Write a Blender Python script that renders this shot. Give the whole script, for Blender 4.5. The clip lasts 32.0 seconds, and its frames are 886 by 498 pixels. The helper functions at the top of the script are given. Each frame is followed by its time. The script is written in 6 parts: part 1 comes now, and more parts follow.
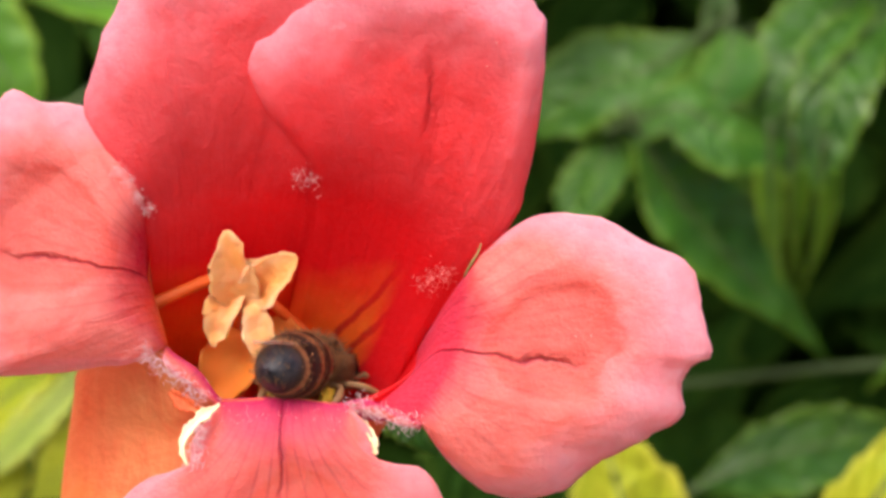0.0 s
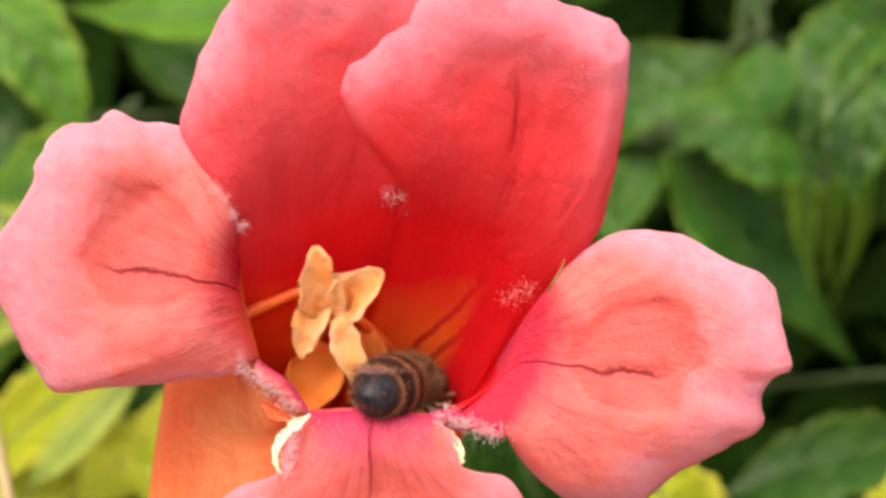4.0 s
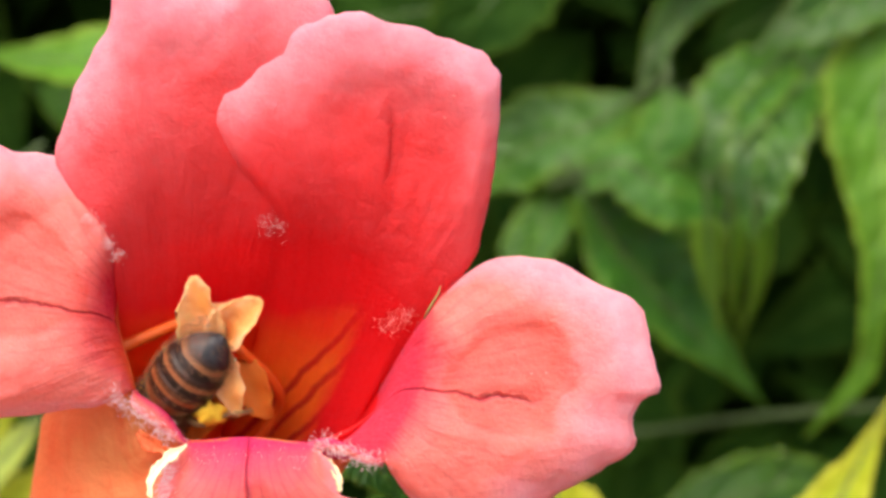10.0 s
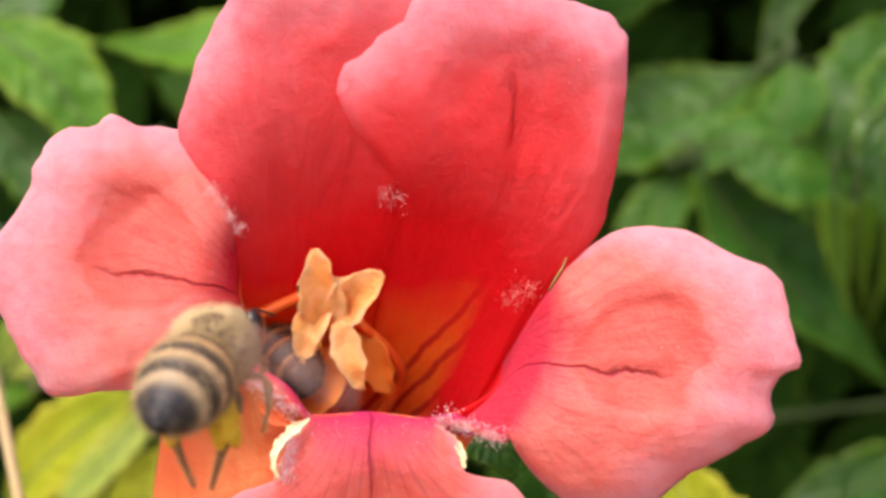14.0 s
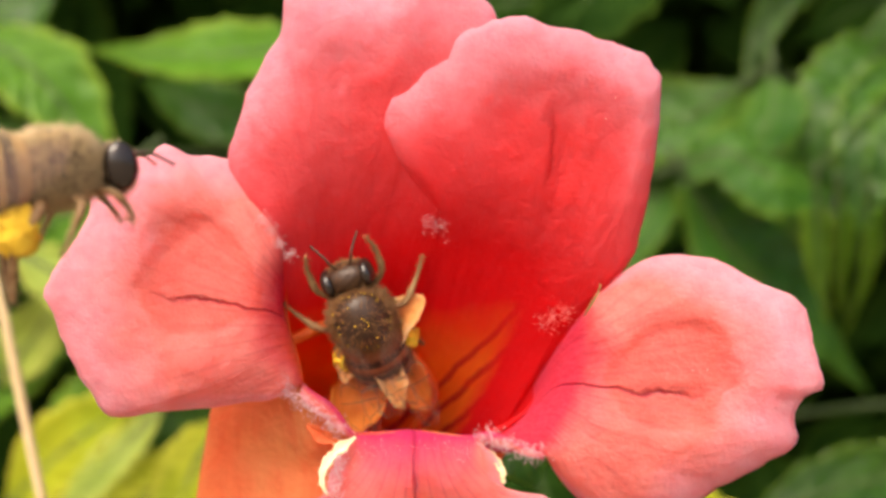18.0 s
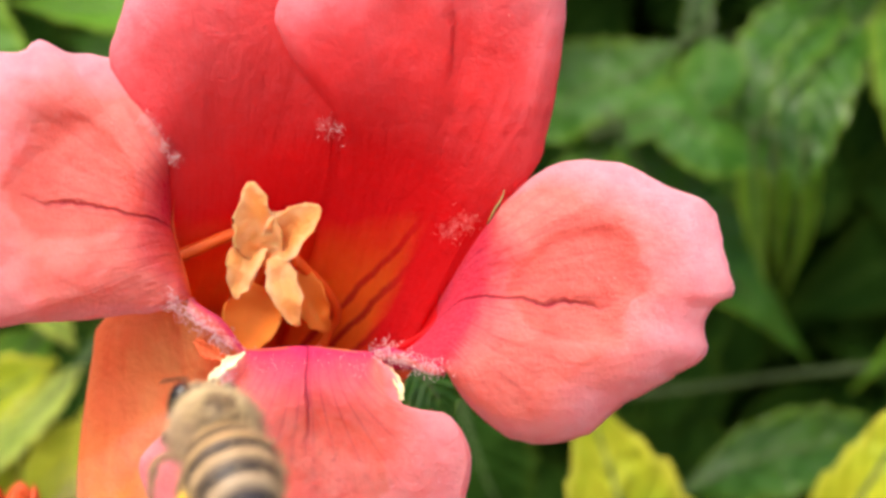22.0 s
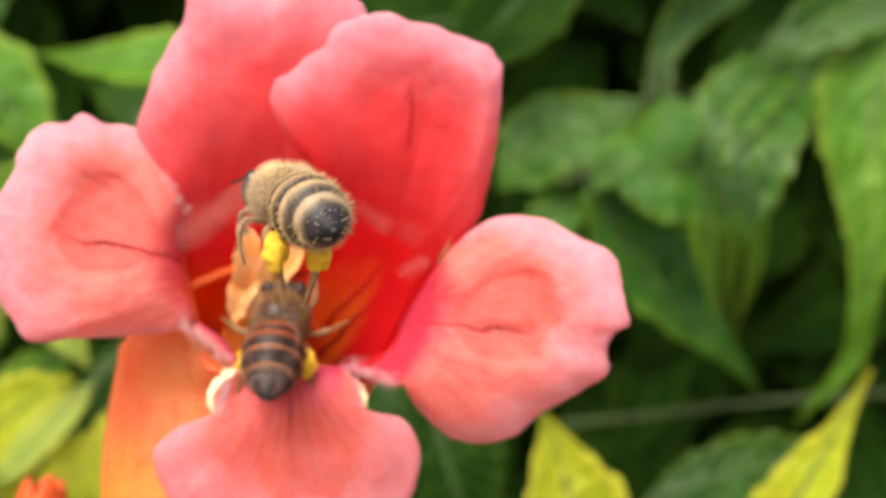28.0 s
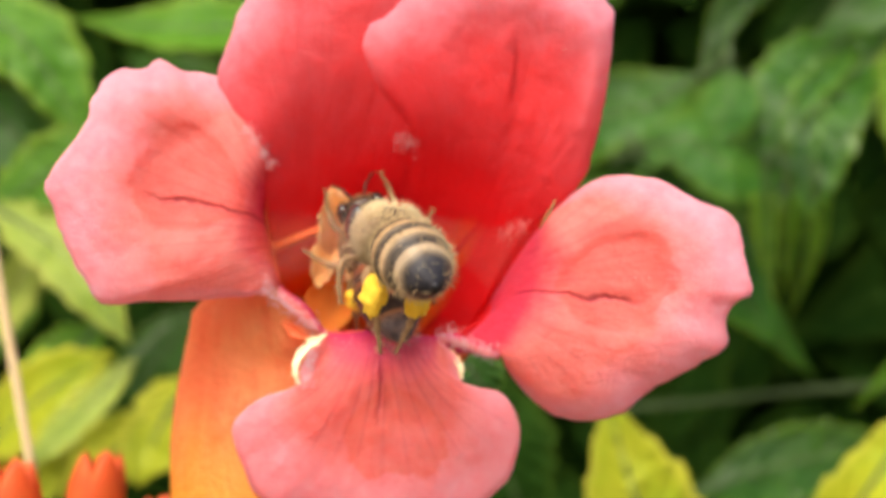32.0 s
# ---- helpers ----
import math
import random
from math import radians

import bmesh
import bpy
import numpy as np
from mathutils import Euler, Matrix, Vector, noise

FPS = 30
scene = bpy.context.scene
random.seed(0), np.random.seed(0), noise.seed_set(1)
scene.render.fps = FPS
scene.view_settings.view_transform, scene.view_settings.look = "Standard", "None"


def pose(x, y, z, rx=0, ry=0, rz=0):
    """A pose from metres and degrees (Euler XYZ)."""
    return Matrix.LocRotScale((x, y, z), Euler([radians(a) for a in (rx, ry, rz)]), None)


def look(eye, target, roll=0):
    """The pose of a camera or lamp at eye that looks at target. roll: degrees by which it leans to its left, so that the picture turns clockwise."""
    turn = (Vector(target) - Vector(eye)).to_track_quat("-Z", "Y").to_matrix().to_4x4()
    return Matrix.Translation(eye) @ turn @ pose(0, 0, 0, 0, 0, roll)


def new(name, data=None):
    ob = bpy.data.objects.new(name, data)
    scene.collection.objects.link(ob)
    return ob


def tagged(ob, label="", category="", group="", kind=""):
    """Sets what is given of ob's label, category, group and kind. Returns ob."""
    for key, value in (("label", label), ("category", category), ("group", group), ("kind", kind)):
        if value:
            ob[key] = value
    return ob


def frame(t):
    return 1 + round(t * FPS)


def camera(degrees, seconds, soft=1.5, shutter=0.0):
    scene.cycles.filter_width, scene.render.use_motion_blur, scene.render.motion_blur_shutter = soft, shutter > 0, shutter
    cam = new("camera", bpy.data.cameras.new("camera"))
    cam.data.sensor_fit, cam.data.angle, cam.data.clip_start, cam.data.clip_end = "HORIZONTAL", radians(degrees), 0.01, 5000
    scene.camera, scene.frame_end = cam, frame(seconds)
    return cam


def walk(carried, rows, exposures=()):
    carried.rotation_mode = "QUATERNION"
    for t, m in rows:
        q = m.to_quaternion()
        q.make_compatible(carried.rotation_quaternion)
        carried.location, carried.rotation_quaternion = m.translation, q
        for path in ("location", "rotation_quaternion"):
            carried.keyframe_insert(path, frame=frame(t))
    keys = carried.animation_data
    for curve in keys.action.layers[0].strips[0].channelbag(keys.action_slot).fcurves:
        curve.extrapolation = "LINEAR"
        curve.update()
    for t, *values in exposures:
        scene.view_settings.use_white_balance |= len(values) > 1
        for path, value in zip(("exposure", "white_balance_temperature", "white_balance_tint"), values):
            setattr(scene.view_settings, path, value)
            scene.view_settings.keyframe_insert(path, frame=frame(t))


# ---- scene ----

MM = 0.001
HEIGHT = 1.30  # the flower hangs at chest height


def V(x, y, z):
    """Millimetres round the flower to metres over the ground."""
    return Vector((x * MM, y * MM, HEIGHT + z * MM))


# ---- camera and its way ----
cam = camera(44.0, 32.0, soft=3.0, shutter=0.5)
cam.data.dof.use_dof = True
cam.data.dof.focus_distance = 0.071
cam.data.dof.aperture_fstop = 25.0
PATH = [  # seconds, millimetres, degrees
    (0, 3.48, 6.45, 1.91, 87.35, -0.18, 1.33),
    (0.5, 3.07, 6.64, 2.41, 87.94, -0.15, 1.68),
    (1, 1.25, 7.12, 2.33, 87.72, -0.11, 2.11),
    (1.5, 1.30, 6.59, 2.76, 87.77, -0.43, 1.31),
    (2, 0.37, 5.06, 3.52, 88.20, -0.36, 1.64),
    (2.5, -0.08, 4.72, 3.43, 88.05, -0.39, 0.28),
    (3, 1.59, 4.40, 3.74, 87.22, -0.41, 1.12),
    (3.5, -1.20, 3.70, 2.72, 87.77, -0.21, 1.61),
    (5.5, -2.36, 5.49, 3.61, 86.60, -0.55, 1.06),
    (6, -1.45, 5.06, 5.45, 87.36, -0.44, 0.61),
    (6.5, -0.35, 5.40, 4.10, 87.30, -0.36, -1.78),
    (7, 0.12, 5.88, 3.25, 87.64, 0.45, -2.25),
    (7.5, -0.07, 4.79, 3.15, 89.68, 0.30, -0.85),
    (8, 1.10, 3.85, 3.48, 89.48, 0.38, -0.70),
    (8.5, 1.67, 3.32, 3.98, 89.57, 0.07, -1.59),
    (9, 1.96, 3.39, 3.82, 89.60, 0.23, -1.36),
    (9.5, 1.08, 4.00, 3.46, 89.57, 0.06, -1.60),
    (10, 2.14, 3.15, 0.90, 90.46, 0.15, -1.81),
    (10.5, 2.13, 2.81, 0.62, 90.62, 0.09, -1.89),
    (11, 3.70, 2.60, 0.53, 90.03, 0.15, -1.90),
    (11.5, 3.63, 2.67, 1.08, 90.92, 0.38, -1.22),
    (12, 5.34, 3.68, 0.52, 90.59, 0.62, -1.31),
    (12.5, 5.43, 4.65, -0.66, 90.57, 0.92, -0.08),
    (13, 4.67, 4.58, 0.00, 90.55, 0.78, 2.77),
    (13.5, 1.90, 3.96, 0.83, 91.00, 0.40, 4.01),
    (14, 1.07, 5.14, -0.29, 89.93, 0.50, 3.82),
    (14.5, -2.34, 3.02, -1.06, 90.62, 0.86, 2.81),
    (16.5, -3.04, 1.84, 0.66, 89.46, 0.18, 2.48),
    (17, -3.13, 1.55, 1.32, 89.55, 0.11, 1.36),
    (17.5, -2.09, 1.47, 1.07, 89.01, 0.15, 0.60),
    (18, -4.48, 1.29, 1.95, 89.63, 0.27, 1.58),
    (18.5, -3.98, 1.63, 0.99, 89.55, 0.16, 1.85),
    (19, -6.07, 0.59, 0.25, 90.31, 1.26, 3.01),
    (19.5, -3.77, -0.26, 1.42, 90.40, 0.37, 1.02),
    (20, -1.56, -0.39, 1.31, 90.37, 0.56, -0.14),
    (20.5, -1.35, 0.41, 0.02, 90.64, 0.64, -0.27),
    (21, -1.85, 0.18, -0.09, 90.64, 0.44, -0.21),
    (21.5, 0.59, 1.86, -1.85, 90.73, 0.39, -1.26),
    (22, -0.42, 5.34, -4.35, 89.60, 0.21, -0.55),
    (22.5, -0.33, 5.84, -5.54, 89.55, 0.17, -0.30),
    (23, 0.37, 4.37, -4.78, 90.33, 0.29, -0.56),
    (23.5, -1.54, 2.83, -3.89, 91.99, 0.25, 0.43),
    (24, -0.67, 2.31, -4.15, 91.98, 0.24, -0.26),
    (24.5, -2.32, 1.74, -2.95, 91.88, 0.31, -0.26),
    (25, -0.27, 2.27, -2.80, 92.09, 0.36, -1.27),
    (25.5, -1.64, 2.19, -2.61, 92.12, 0.35, -0.57),
    (27.5, 3.88, -10.70, -3.65, 91.39, -0.08, -0.84),
    (28, 2.93, -12.59, -3.83, 91.26, -0.72, -0.50),
    (28.5, 3.60, -11.15, -3.22, 91.28, -0.77, -0.91),
    (29, 2.87, -10.95, -2.97, 91.12, -0.83, -1.55),
    (29.5, 2.54, -9.22, -3.07, 91.68, -0.75, -2.13),
    (30, -0.11, -8.02, -4.58, 91.43, -1.22, -1.85),
    (30.5, -2.42, -8.75, -1.68, 92.83, -1.22, -1.21),
    (31, -3.87, -7.94, -4.25, 91.65, -1.21, -0.23),
    (31.5, -3.19, -6.89, -5.23, 91.65, -1.24, -0.44),
    (32, -4.41, -5.85, -6.06, 90.75, -1.41, -0.23),
]
walk(cam, [(t, pose(x * MM, y * MM, HEIGHT + z * MM, rx, ry, rz)) for t, x, y, z, rx, ry, rz in PATH],
     [(0, 0.86, 6500, 14), (3, 0.88, 6500, 14), (6, 0.82, 7500, 12), (7, 0.9, 7200, 9), (8, 0.95, 7000, 10), (10, 0.99, 6600, 11), (11, 0.99, 6250, 16), (12.5, 1.02, 6250, 16), (13, 1.0, 6400, 15), (13.6, 0.88, 6500, 15), (14.5, 0.82, 6800, 15),
      (17, 0.85, 6600, 14), (18, 0.86, 7200, 13), (20, 0.87, 7500, 13), (21.2, 0.9, 7000, 13), (22, 0.9, 6600, 11), (23, 0.9, 7000, 13), (24, 0.9, 6700, 11), (25, 0.92, 6350, 9), (28, 0.98, 6800, 8), (32, 0.91, 6700, 8)])

# ---- light ----
world = bpy.data.worlds.new("sky")
scene.world = world
world.use_nodes = True
wt = world.node_tree
sky = wt.nodes.new("ShaderNodeTexSky")
sky.sky_type = "NISHITA"
sky.sun_disc = False
sky.sun_elevation = radians(52)
sky.sun_rotation = radians(205)
sky.air_density, sky.dust_density, sky.ozone_density = 1.0, 6.0, 0.4
wt.links.new(sky.outputs[0], wt.nodes["Background"].inputs[0])
wt.nodes["Background"].inputs[1].default_value = 0.15
sun = new("sun", bpy.data.lights.new("sun", "SUN"))
sun.data.energy, sun.data.angle, sun.data.color = 1.65, radians(40), (1.0, 0.95, 0.87)
sun.matrix_world = look((-0.6, -0.9, 3.4), (0, 0.08, 1.3))


# ---- materials ----
class Nodes:
    """Short words for building a node material."""

    def __init__(self, name, rough=0.5, spec=0.4):
        self.m = bpy.data.materials.new(name)
        self.m.use_nodes = True
        self.t = self.m.node_tree
        self.p = self.t.nodes["Principled BSDF"]
        self.p.inputs["Roughness"].default_value = rough
        self.p.inputs["Specular IOR Level"].default_value = spec

    def put(self, value, socket):
        if isinstance(value, bpy.types.NodeSocket):
            self.t.links.new(value, socket)
        elif isinstance(value, tuple) and len(value) == 3 and socket.type == "RGBA":
            socket.default_value = (*value, 1)
        else:
            socket.default_value = value

    def coord(self, kind="Object"):
        return self.t.nodes.new("ShaderNodeTexCoord").outputs[kind]

    def stretch(self, vec, scale):
        n = self.t.nodes.new("ShaderNodeMapping")
        self.put(vec, n.inputs[0])
        n.inputs["Scale"].default_value = scale
        return n.outputs[0]

    def noise(self, vec, scale, detail=3.0, rough=0.55, distort=0.0):
        n = self.t.nodes.new("ShaderNodeTexNoise")
        self.put(vec, n.inputs["Vector"])
        n.inputs["Scale"].default_value = scale
        n.inputs["Detail"].default_value = detail
        n.inputs["Roughness"].default_value = rough
        n.inputs["Distortion"].default_value = distort
        return n.outputs["Fac"]

    def wave(self, vec, scale, distort=1.0, axis="X", detail_scale=1.0):
        n = self.t.nodes.new("ShaderNodeTexWave")
        n.bands_direction = axis
        self.put(vec, n.inputs["Vector"])
        n.inputs["Scale"].default_value = scale
        n.inputs["Distortion"].default_value = distort
        n.inputs["Detail Scale"].default_value = detail_scale
        return n.outputs["Fac"]

    def ramp(self, fac, *stops):
        n = self.t.nodes.new("ShaderNodeValToRGB")
        self.put(fac, n.inputs[0])
        e = n.color_ramp.elements
        while len(e) < len(stops):
            e.new(0.5)
        for k, (at, c) in zip(e, stops):
            k.position = at
            k.color = (*c, 1) if isinstance(c, tuple) else (c, c, c, 1)
        return n.outputs[0]

    def mix(self, fac, a, b, how="MIX"):
        n = self.t.nodes.new("ShaderNodeMix")
        n.data_type, n.blend_type = "RGBA", how
        self.put(fac, n.inputs[0])
        self.put(a, n.inputs[6])
        self.put(b, n.inputs[7])
        return n.outputs[2]

    def calc(self, how, a, b=0.0):
        n = self.t.nodes.new("ShaderNodeMath")
        n.operation = how
        self.put(a, n.inputs[0])
        self.put(b, n.inputs[1])
        return n.outputs[0]

    def split(self, vec):
        n = self.t.nodes.new("ShaderNodeSeparateXYZ")
        self.put(vec, n.inputs[0])
        return n.outputs

    def bump(self, height, metres, strength=1.0):
        n = self.t.nodes.new("ShaderNodeBump")
        n.inputs["Strength"].default_value = strength
        n.inputs["Distance"].default_value = metres
        self.put(height, n.inputs["Height"])
        self.put(n.outputs[0], self.p.inputs["Normal"])

    def color(self, c):
        self.put(c, self.p.inputs["Base Color"])
        return self

    def soft(self, weight, metres, tint=(1.0, 0.4, 0.3)):
        self.p.inputs["Subsurface Weight"].default_value = weight
        self.p.inputs["Subsurface Radius"].default_value = tint
        self.p.inputs["Subsurface Scale"].default_value = metres

    def glow_through(self, amount, tint):
        """Light that falls through a thin blade from behind."""
        t = self.t.nodes.new("ShaderNodeBsdfTranslucent")
        self.put(tint, t.inputs[0])
        mixer = self.t.nodes.new("ShaderNodeMixShader")
        mixer.inputs[0].default_value = amount
        out = self.t.nodes["Material Output"]
        self.t.links.new(self.p.outputs[0], mixer.inputs[1])
        self.t.links.new(t.outputs[0], mixer.inputs[2])
        self.t.links.new(mixer.outputs[0], out.inputs[0])


def stripes(n, ob):
    """Slanting dark stripes on the orange floor of the throat: where it is orange, and its colour."""
    o = n.split(ob)
    x, z = n.calc("MULTIPLY", o[0], 1000.0), n.calc("MULTIPLY", o[2], 1000.0)
    ripple = n.calc("SUBTRACT", n.noise(ob, 300, 3), 0.5)
    q = n.calc("ADD", n.calc("SUBTRACT", x, z), 32.0)
    q = n.calc("ADD", q, n.calc("MULTIPLY", ripple, 1.3))
    bars = n.calc("SINE", n.calc("ADD", n.calc("MULTIPLY", q, 2.922), -3.98))
    bars = n.calc("MULTIPLY", n.ramp(bars, (0.3, 0.0), (0.8, 0.85)), n.ramp(n.calc("MULTIPLY", q, 0.1), (0.0, 0.0), (0.12, 1.0), (0.7, 1.0), (0.85, 0.0)))
    # orange below the hood and left of the slanting edge
    up = n.calc("ADD", z, n.calc("MULTIPLY", n.calc("SUBTRACT", n.noise(ob, 260, 2), 0.5), 3.0))
    low = n.ramp(n.calc("MULTIPLY", n.calc("SUBTRACT", up, 36.0), 0.1), (0.45, 1.0), (0.95, 0.0))
    edge = n.calc("ADD", n.calc("SUBTRACT", x, n.calc("MULTIPLY", z, 0.5)), n.calc("ADD", n.calc("MULTIPLY", ripple, 1.6), 12.0))
    low = n.calc("MULTIPLY", low, n.ramp(n.calc("MULTIPLY", edge, 0.1), (0.38, 1.0), (0.52, 0.0)))
    return low, n.mix(bars, n.mix(n.noise(ob, 420, 3), (0.95, 0.14, 0.01), (0.98, 0.27, 0.025)), (0.5, 0.012, 0.01))


def petal_material(name, base, flesh, rim, hollow, low, line_depth, deep, barred, dish=(0.5, 0.6, 0.2, 0.2), glow=0.45, round_throat=False, dish_shade_tint=0.8, slant=True, veins=0.2, fade=0.11):
    """UV: x runs round the lobe, y from the throat to the rim."""
    n = Nodes(name, 0.55, 0.14)
    uv = n.coord("UV")
    ob = n.coord("Object")
    x, y = n.split(uv)[0], n.split(uv)[1]
    mott = n.noise(ob, 900, 4)
    fine = n.noise(ob, 4200, 3)
    wob = n.calc("ADD", y, n.calc("MULTIPLY", n.calc("SUBTRACT", n.noise(ob, 300, 2), 0.5), 0.22))
    if round_throat:
        o = n.split(ob)
        dx, dz = n.calc("SUBTRACT", o[0], 0.0095), n.calc("SUBTRACT", o[2], 0.041)
        r = n.calc("SQRT", n.calc("ADD", n.calc("MULTIPLY", dx, dx), n.calc("MULTIPLY", dz, dz)))
        r = n.calc("ADD", n.calc("MULTIPLY", r, 40.0), n.calc("MULTIPLY", n.calc("SUBTRACT", n.noise(ob, 240, 2), 0.5), 0.16))
        c = n.ramp(r, (0.36, base), (0.56, tuple(0.66 * a + 0.34 * b for a, b in zip(base, flesh))), (0.8, flesh), (1.0, tuple(0.25 * a + 0.75 * b for a, b in zip(flesh, rim))))
        c = n.mix(n.calc("MULTIPLY", n.ramp(wob, (0.7, 0.0), (1.0, 0.9)), n.ramp(x, (0.1, 0.0), (0.24, 1.0), (0.6, 1.0), (0.78, 0.0))), c, rim)
    else:
        c = n.ramp(wob, (0.0, base), (low, base), (low + fade, flesh), (0.72, flesh), (0.92, rim))
    # the lens-shaped dish in the middle of the lobe: pigment and painted shading
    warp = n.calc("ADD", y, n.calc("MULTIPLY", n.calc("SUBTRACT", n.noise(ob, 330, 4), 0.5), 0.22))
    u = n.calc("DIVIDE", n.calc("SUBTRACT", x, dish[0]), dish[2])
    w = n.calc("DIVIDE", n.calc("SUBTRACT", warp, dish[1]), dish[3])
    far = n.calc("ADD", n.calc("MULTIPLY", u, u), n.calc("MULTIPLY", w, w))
    c = n.mix(n.ramp(n.calc("MULTIPLY", far, 0.5), (0.0, dish_shade_tint), (1.0, 0.0)) if round_throat else n.ramp(far, (0.3, dish_shade_tint * 0.6), (0.8, dish_shade_tint), (1.6, 0.0)), c, hollow)
    # the throat end, orange with dark stripes
    bars = n.ramp(n.wave(n.stretch(uv, (1, 0.05, 1)), 2.3, 0.9, "X", 2.0), (0.55, 0.0), (0.82, 0.9))
    bars = n.calc("MULTIPLY", bars, barred)
    inner = n.mix(bars, (0.86, 0.07, 0.012) if round_throat else (0.86, 0.12, 0.012), (0.42, 0.008, 0.008))
    h = n.t.nodes.new("ShaderNodeMapRange")
    n.put(n.calc("SUBTRACT", n.split(ob)[2], n.calc("MULTIPLY", n.calc("SUBTRACT", n.split(ob)[0], 0.008), 0.45)), h.inputs[0])
    h.inputs[1].default_value, h.inputs[2].default_value = 0.030, 0.050
    low_in = n.ramp(n.calc("ADD", h.outputs[0], n.calc("MULTIPLY", n.calc("SUBTRACT", n.noise(ob, 260, 2), 0.5), 0.2)), (0.3, 1.0), (0.8 if round_throat else 0.55, 0.0))
    if slant:
        low_in, inner = stripes(n, ob)
        c = n.mix(low_in if round_throat else n.calc("MULTIPLY", low_in, n.ramp(wob, (0.24, 0.95), (0.36, 0.0))), c, inner)
    else:
        c = n.mix(n.calc("MULTIPLY", low_in, n.ramp(wob, (deep * 0.55, 0.95), (deep, 0.0))), c, inner)
    c = n.mix(n.ramp(n.noise(ob, 420, 4, 0.65), (0.42, 0.0), (0.7, 0.4)), c, (1.0, 0.6, 0.58), "MULTIPLY")
    c = n.mix(n.ramp(mott, (0.42, 0.0), (0.68, 0.35)), c, (1.0, 0.62, 0.6), "MULTIPLY")
    c = n.mix(n.ramp(fine, (0.3, 0.0), (0.75, 0.03 if round_throat else 0.1)), c, rim)
    # veins that fan from the throat
    lines = n.wave(n.stretch(uv, (1, 0.15, 1)), 5.5, 3.2, "X", 1.6)
    vein = n.ramp(lines, (0.0, 0.0), (0.88, 0.0), (1.0, 0.05 if round_throat else veins))
    fade = n.ramp(y, (0.0, 1.0), (0.55, 0.7), (0.95, 0.0))
    vein = n.calc("MULTIPLY", vein, fade)
    mid = n.calc("ABSOLUTE", n.calc("ADD", n.calc("SUBTRACT", x, 0.5), n.calc("MULTIPLY", n.calc("SUBTRACT", n.noise(ob, 300, 4), 0.5), 0.1)))
    line = n.calc("MULTIPLY", n.ramp(mid, (0.0, line_depth), (0.005, line_depth * 0.4), (0.012, 0.0)), n.ramp(y, (0.5, 0.0), (0.58, 1.0), (0.7, 1.0), (0.78, 0.0)) if round_throat else n.ramp(y, (0.1, 1.0), (0.6, 1.0), (0.72, 0.0)))
    c = n.mix(n.calc("MAXIMUM", vein, line), c, (base[0] * 0.45, base[1] * 0.25, base[2] * 0.5))
    n.color(c)
    # puckered skin: soft pleats along the lobe, blisters between them
    pleat = n.noise(n.stretch(uv, (15, 6, 1)), 1.0, 3, 0.5, 1.2)
    skin = n.calc("ADD", n.calc("MULTIPLY", mott, 0.5), n.calc("MULTIPLY", pleat, 0.45))
    n.bump(n.calc("ADD", skin, n.calc("SUBTRACT", n.calc("MULTIPLY", fine, 0.25), n.calc("MULTIPLY", line, 0.9))), 0.0006, 0.75)
    n.soft(0.35, 0.002)
    n.glow_through(glow, c)
    return n.m


SIDE_PETAL = petal_material("side_petal", (0.74, 0.04, 0.1), (0.93, 0.265, 0.24), (0.96, 0.41, 0.5), (0.85, 0.1, 0.065), 0.27, 0.8, 0.34, 1.0, (0.44, 0.57, 0.17, 0.2), dish_shade_tint=0.5, fade=0.18)
LEFT_PETAL = petal_material("left_petal", (0.7, 0.02, 0.06), (0.93, 0.275, 0.25), (0.96, 0.43, 0.52), (0.85, 0.105, 0.065), 0.27, 0.8, 0.3, 0.6, (0.57, 0.57, 0.17, 0.22), dish_shade_tint=0.5, fade=0.18)
LIP_PETAL = petal_material("lip_petal", (0.66, 0.03, 0.16), (0.92, 0.24, 0.22), (0.95, 0.37, 0.43), (0.88, 0.17, 0.1), 0.3, 0.6, 0.01, 0.0, (0.45, 0.72, 0.16, 0.17), dish_shade_tint=0.55, slant=False, veins=0.3, fade=0.3)
# hood dishes: a saturated red stands for the shading of the hollow
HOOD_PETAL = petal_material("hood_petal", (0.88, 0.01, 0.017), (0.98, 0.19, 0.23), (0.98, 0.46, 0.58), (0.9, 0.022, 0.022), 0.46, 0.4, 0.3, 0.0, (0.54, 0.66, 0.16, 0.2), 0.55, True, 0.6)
HOOD_LEFT = petal_material("hood_left_petal", (0.88, 0.01, 0.017), (0.98, 0.19, 0.23), (0.98, 0.46, 0.58), (0.9, 0.03, 0.03), 0.46, 0.06, 0.3, 0.0, (0.62, 0.66, 0.16, 0.2), 0.55, True, 0.4)


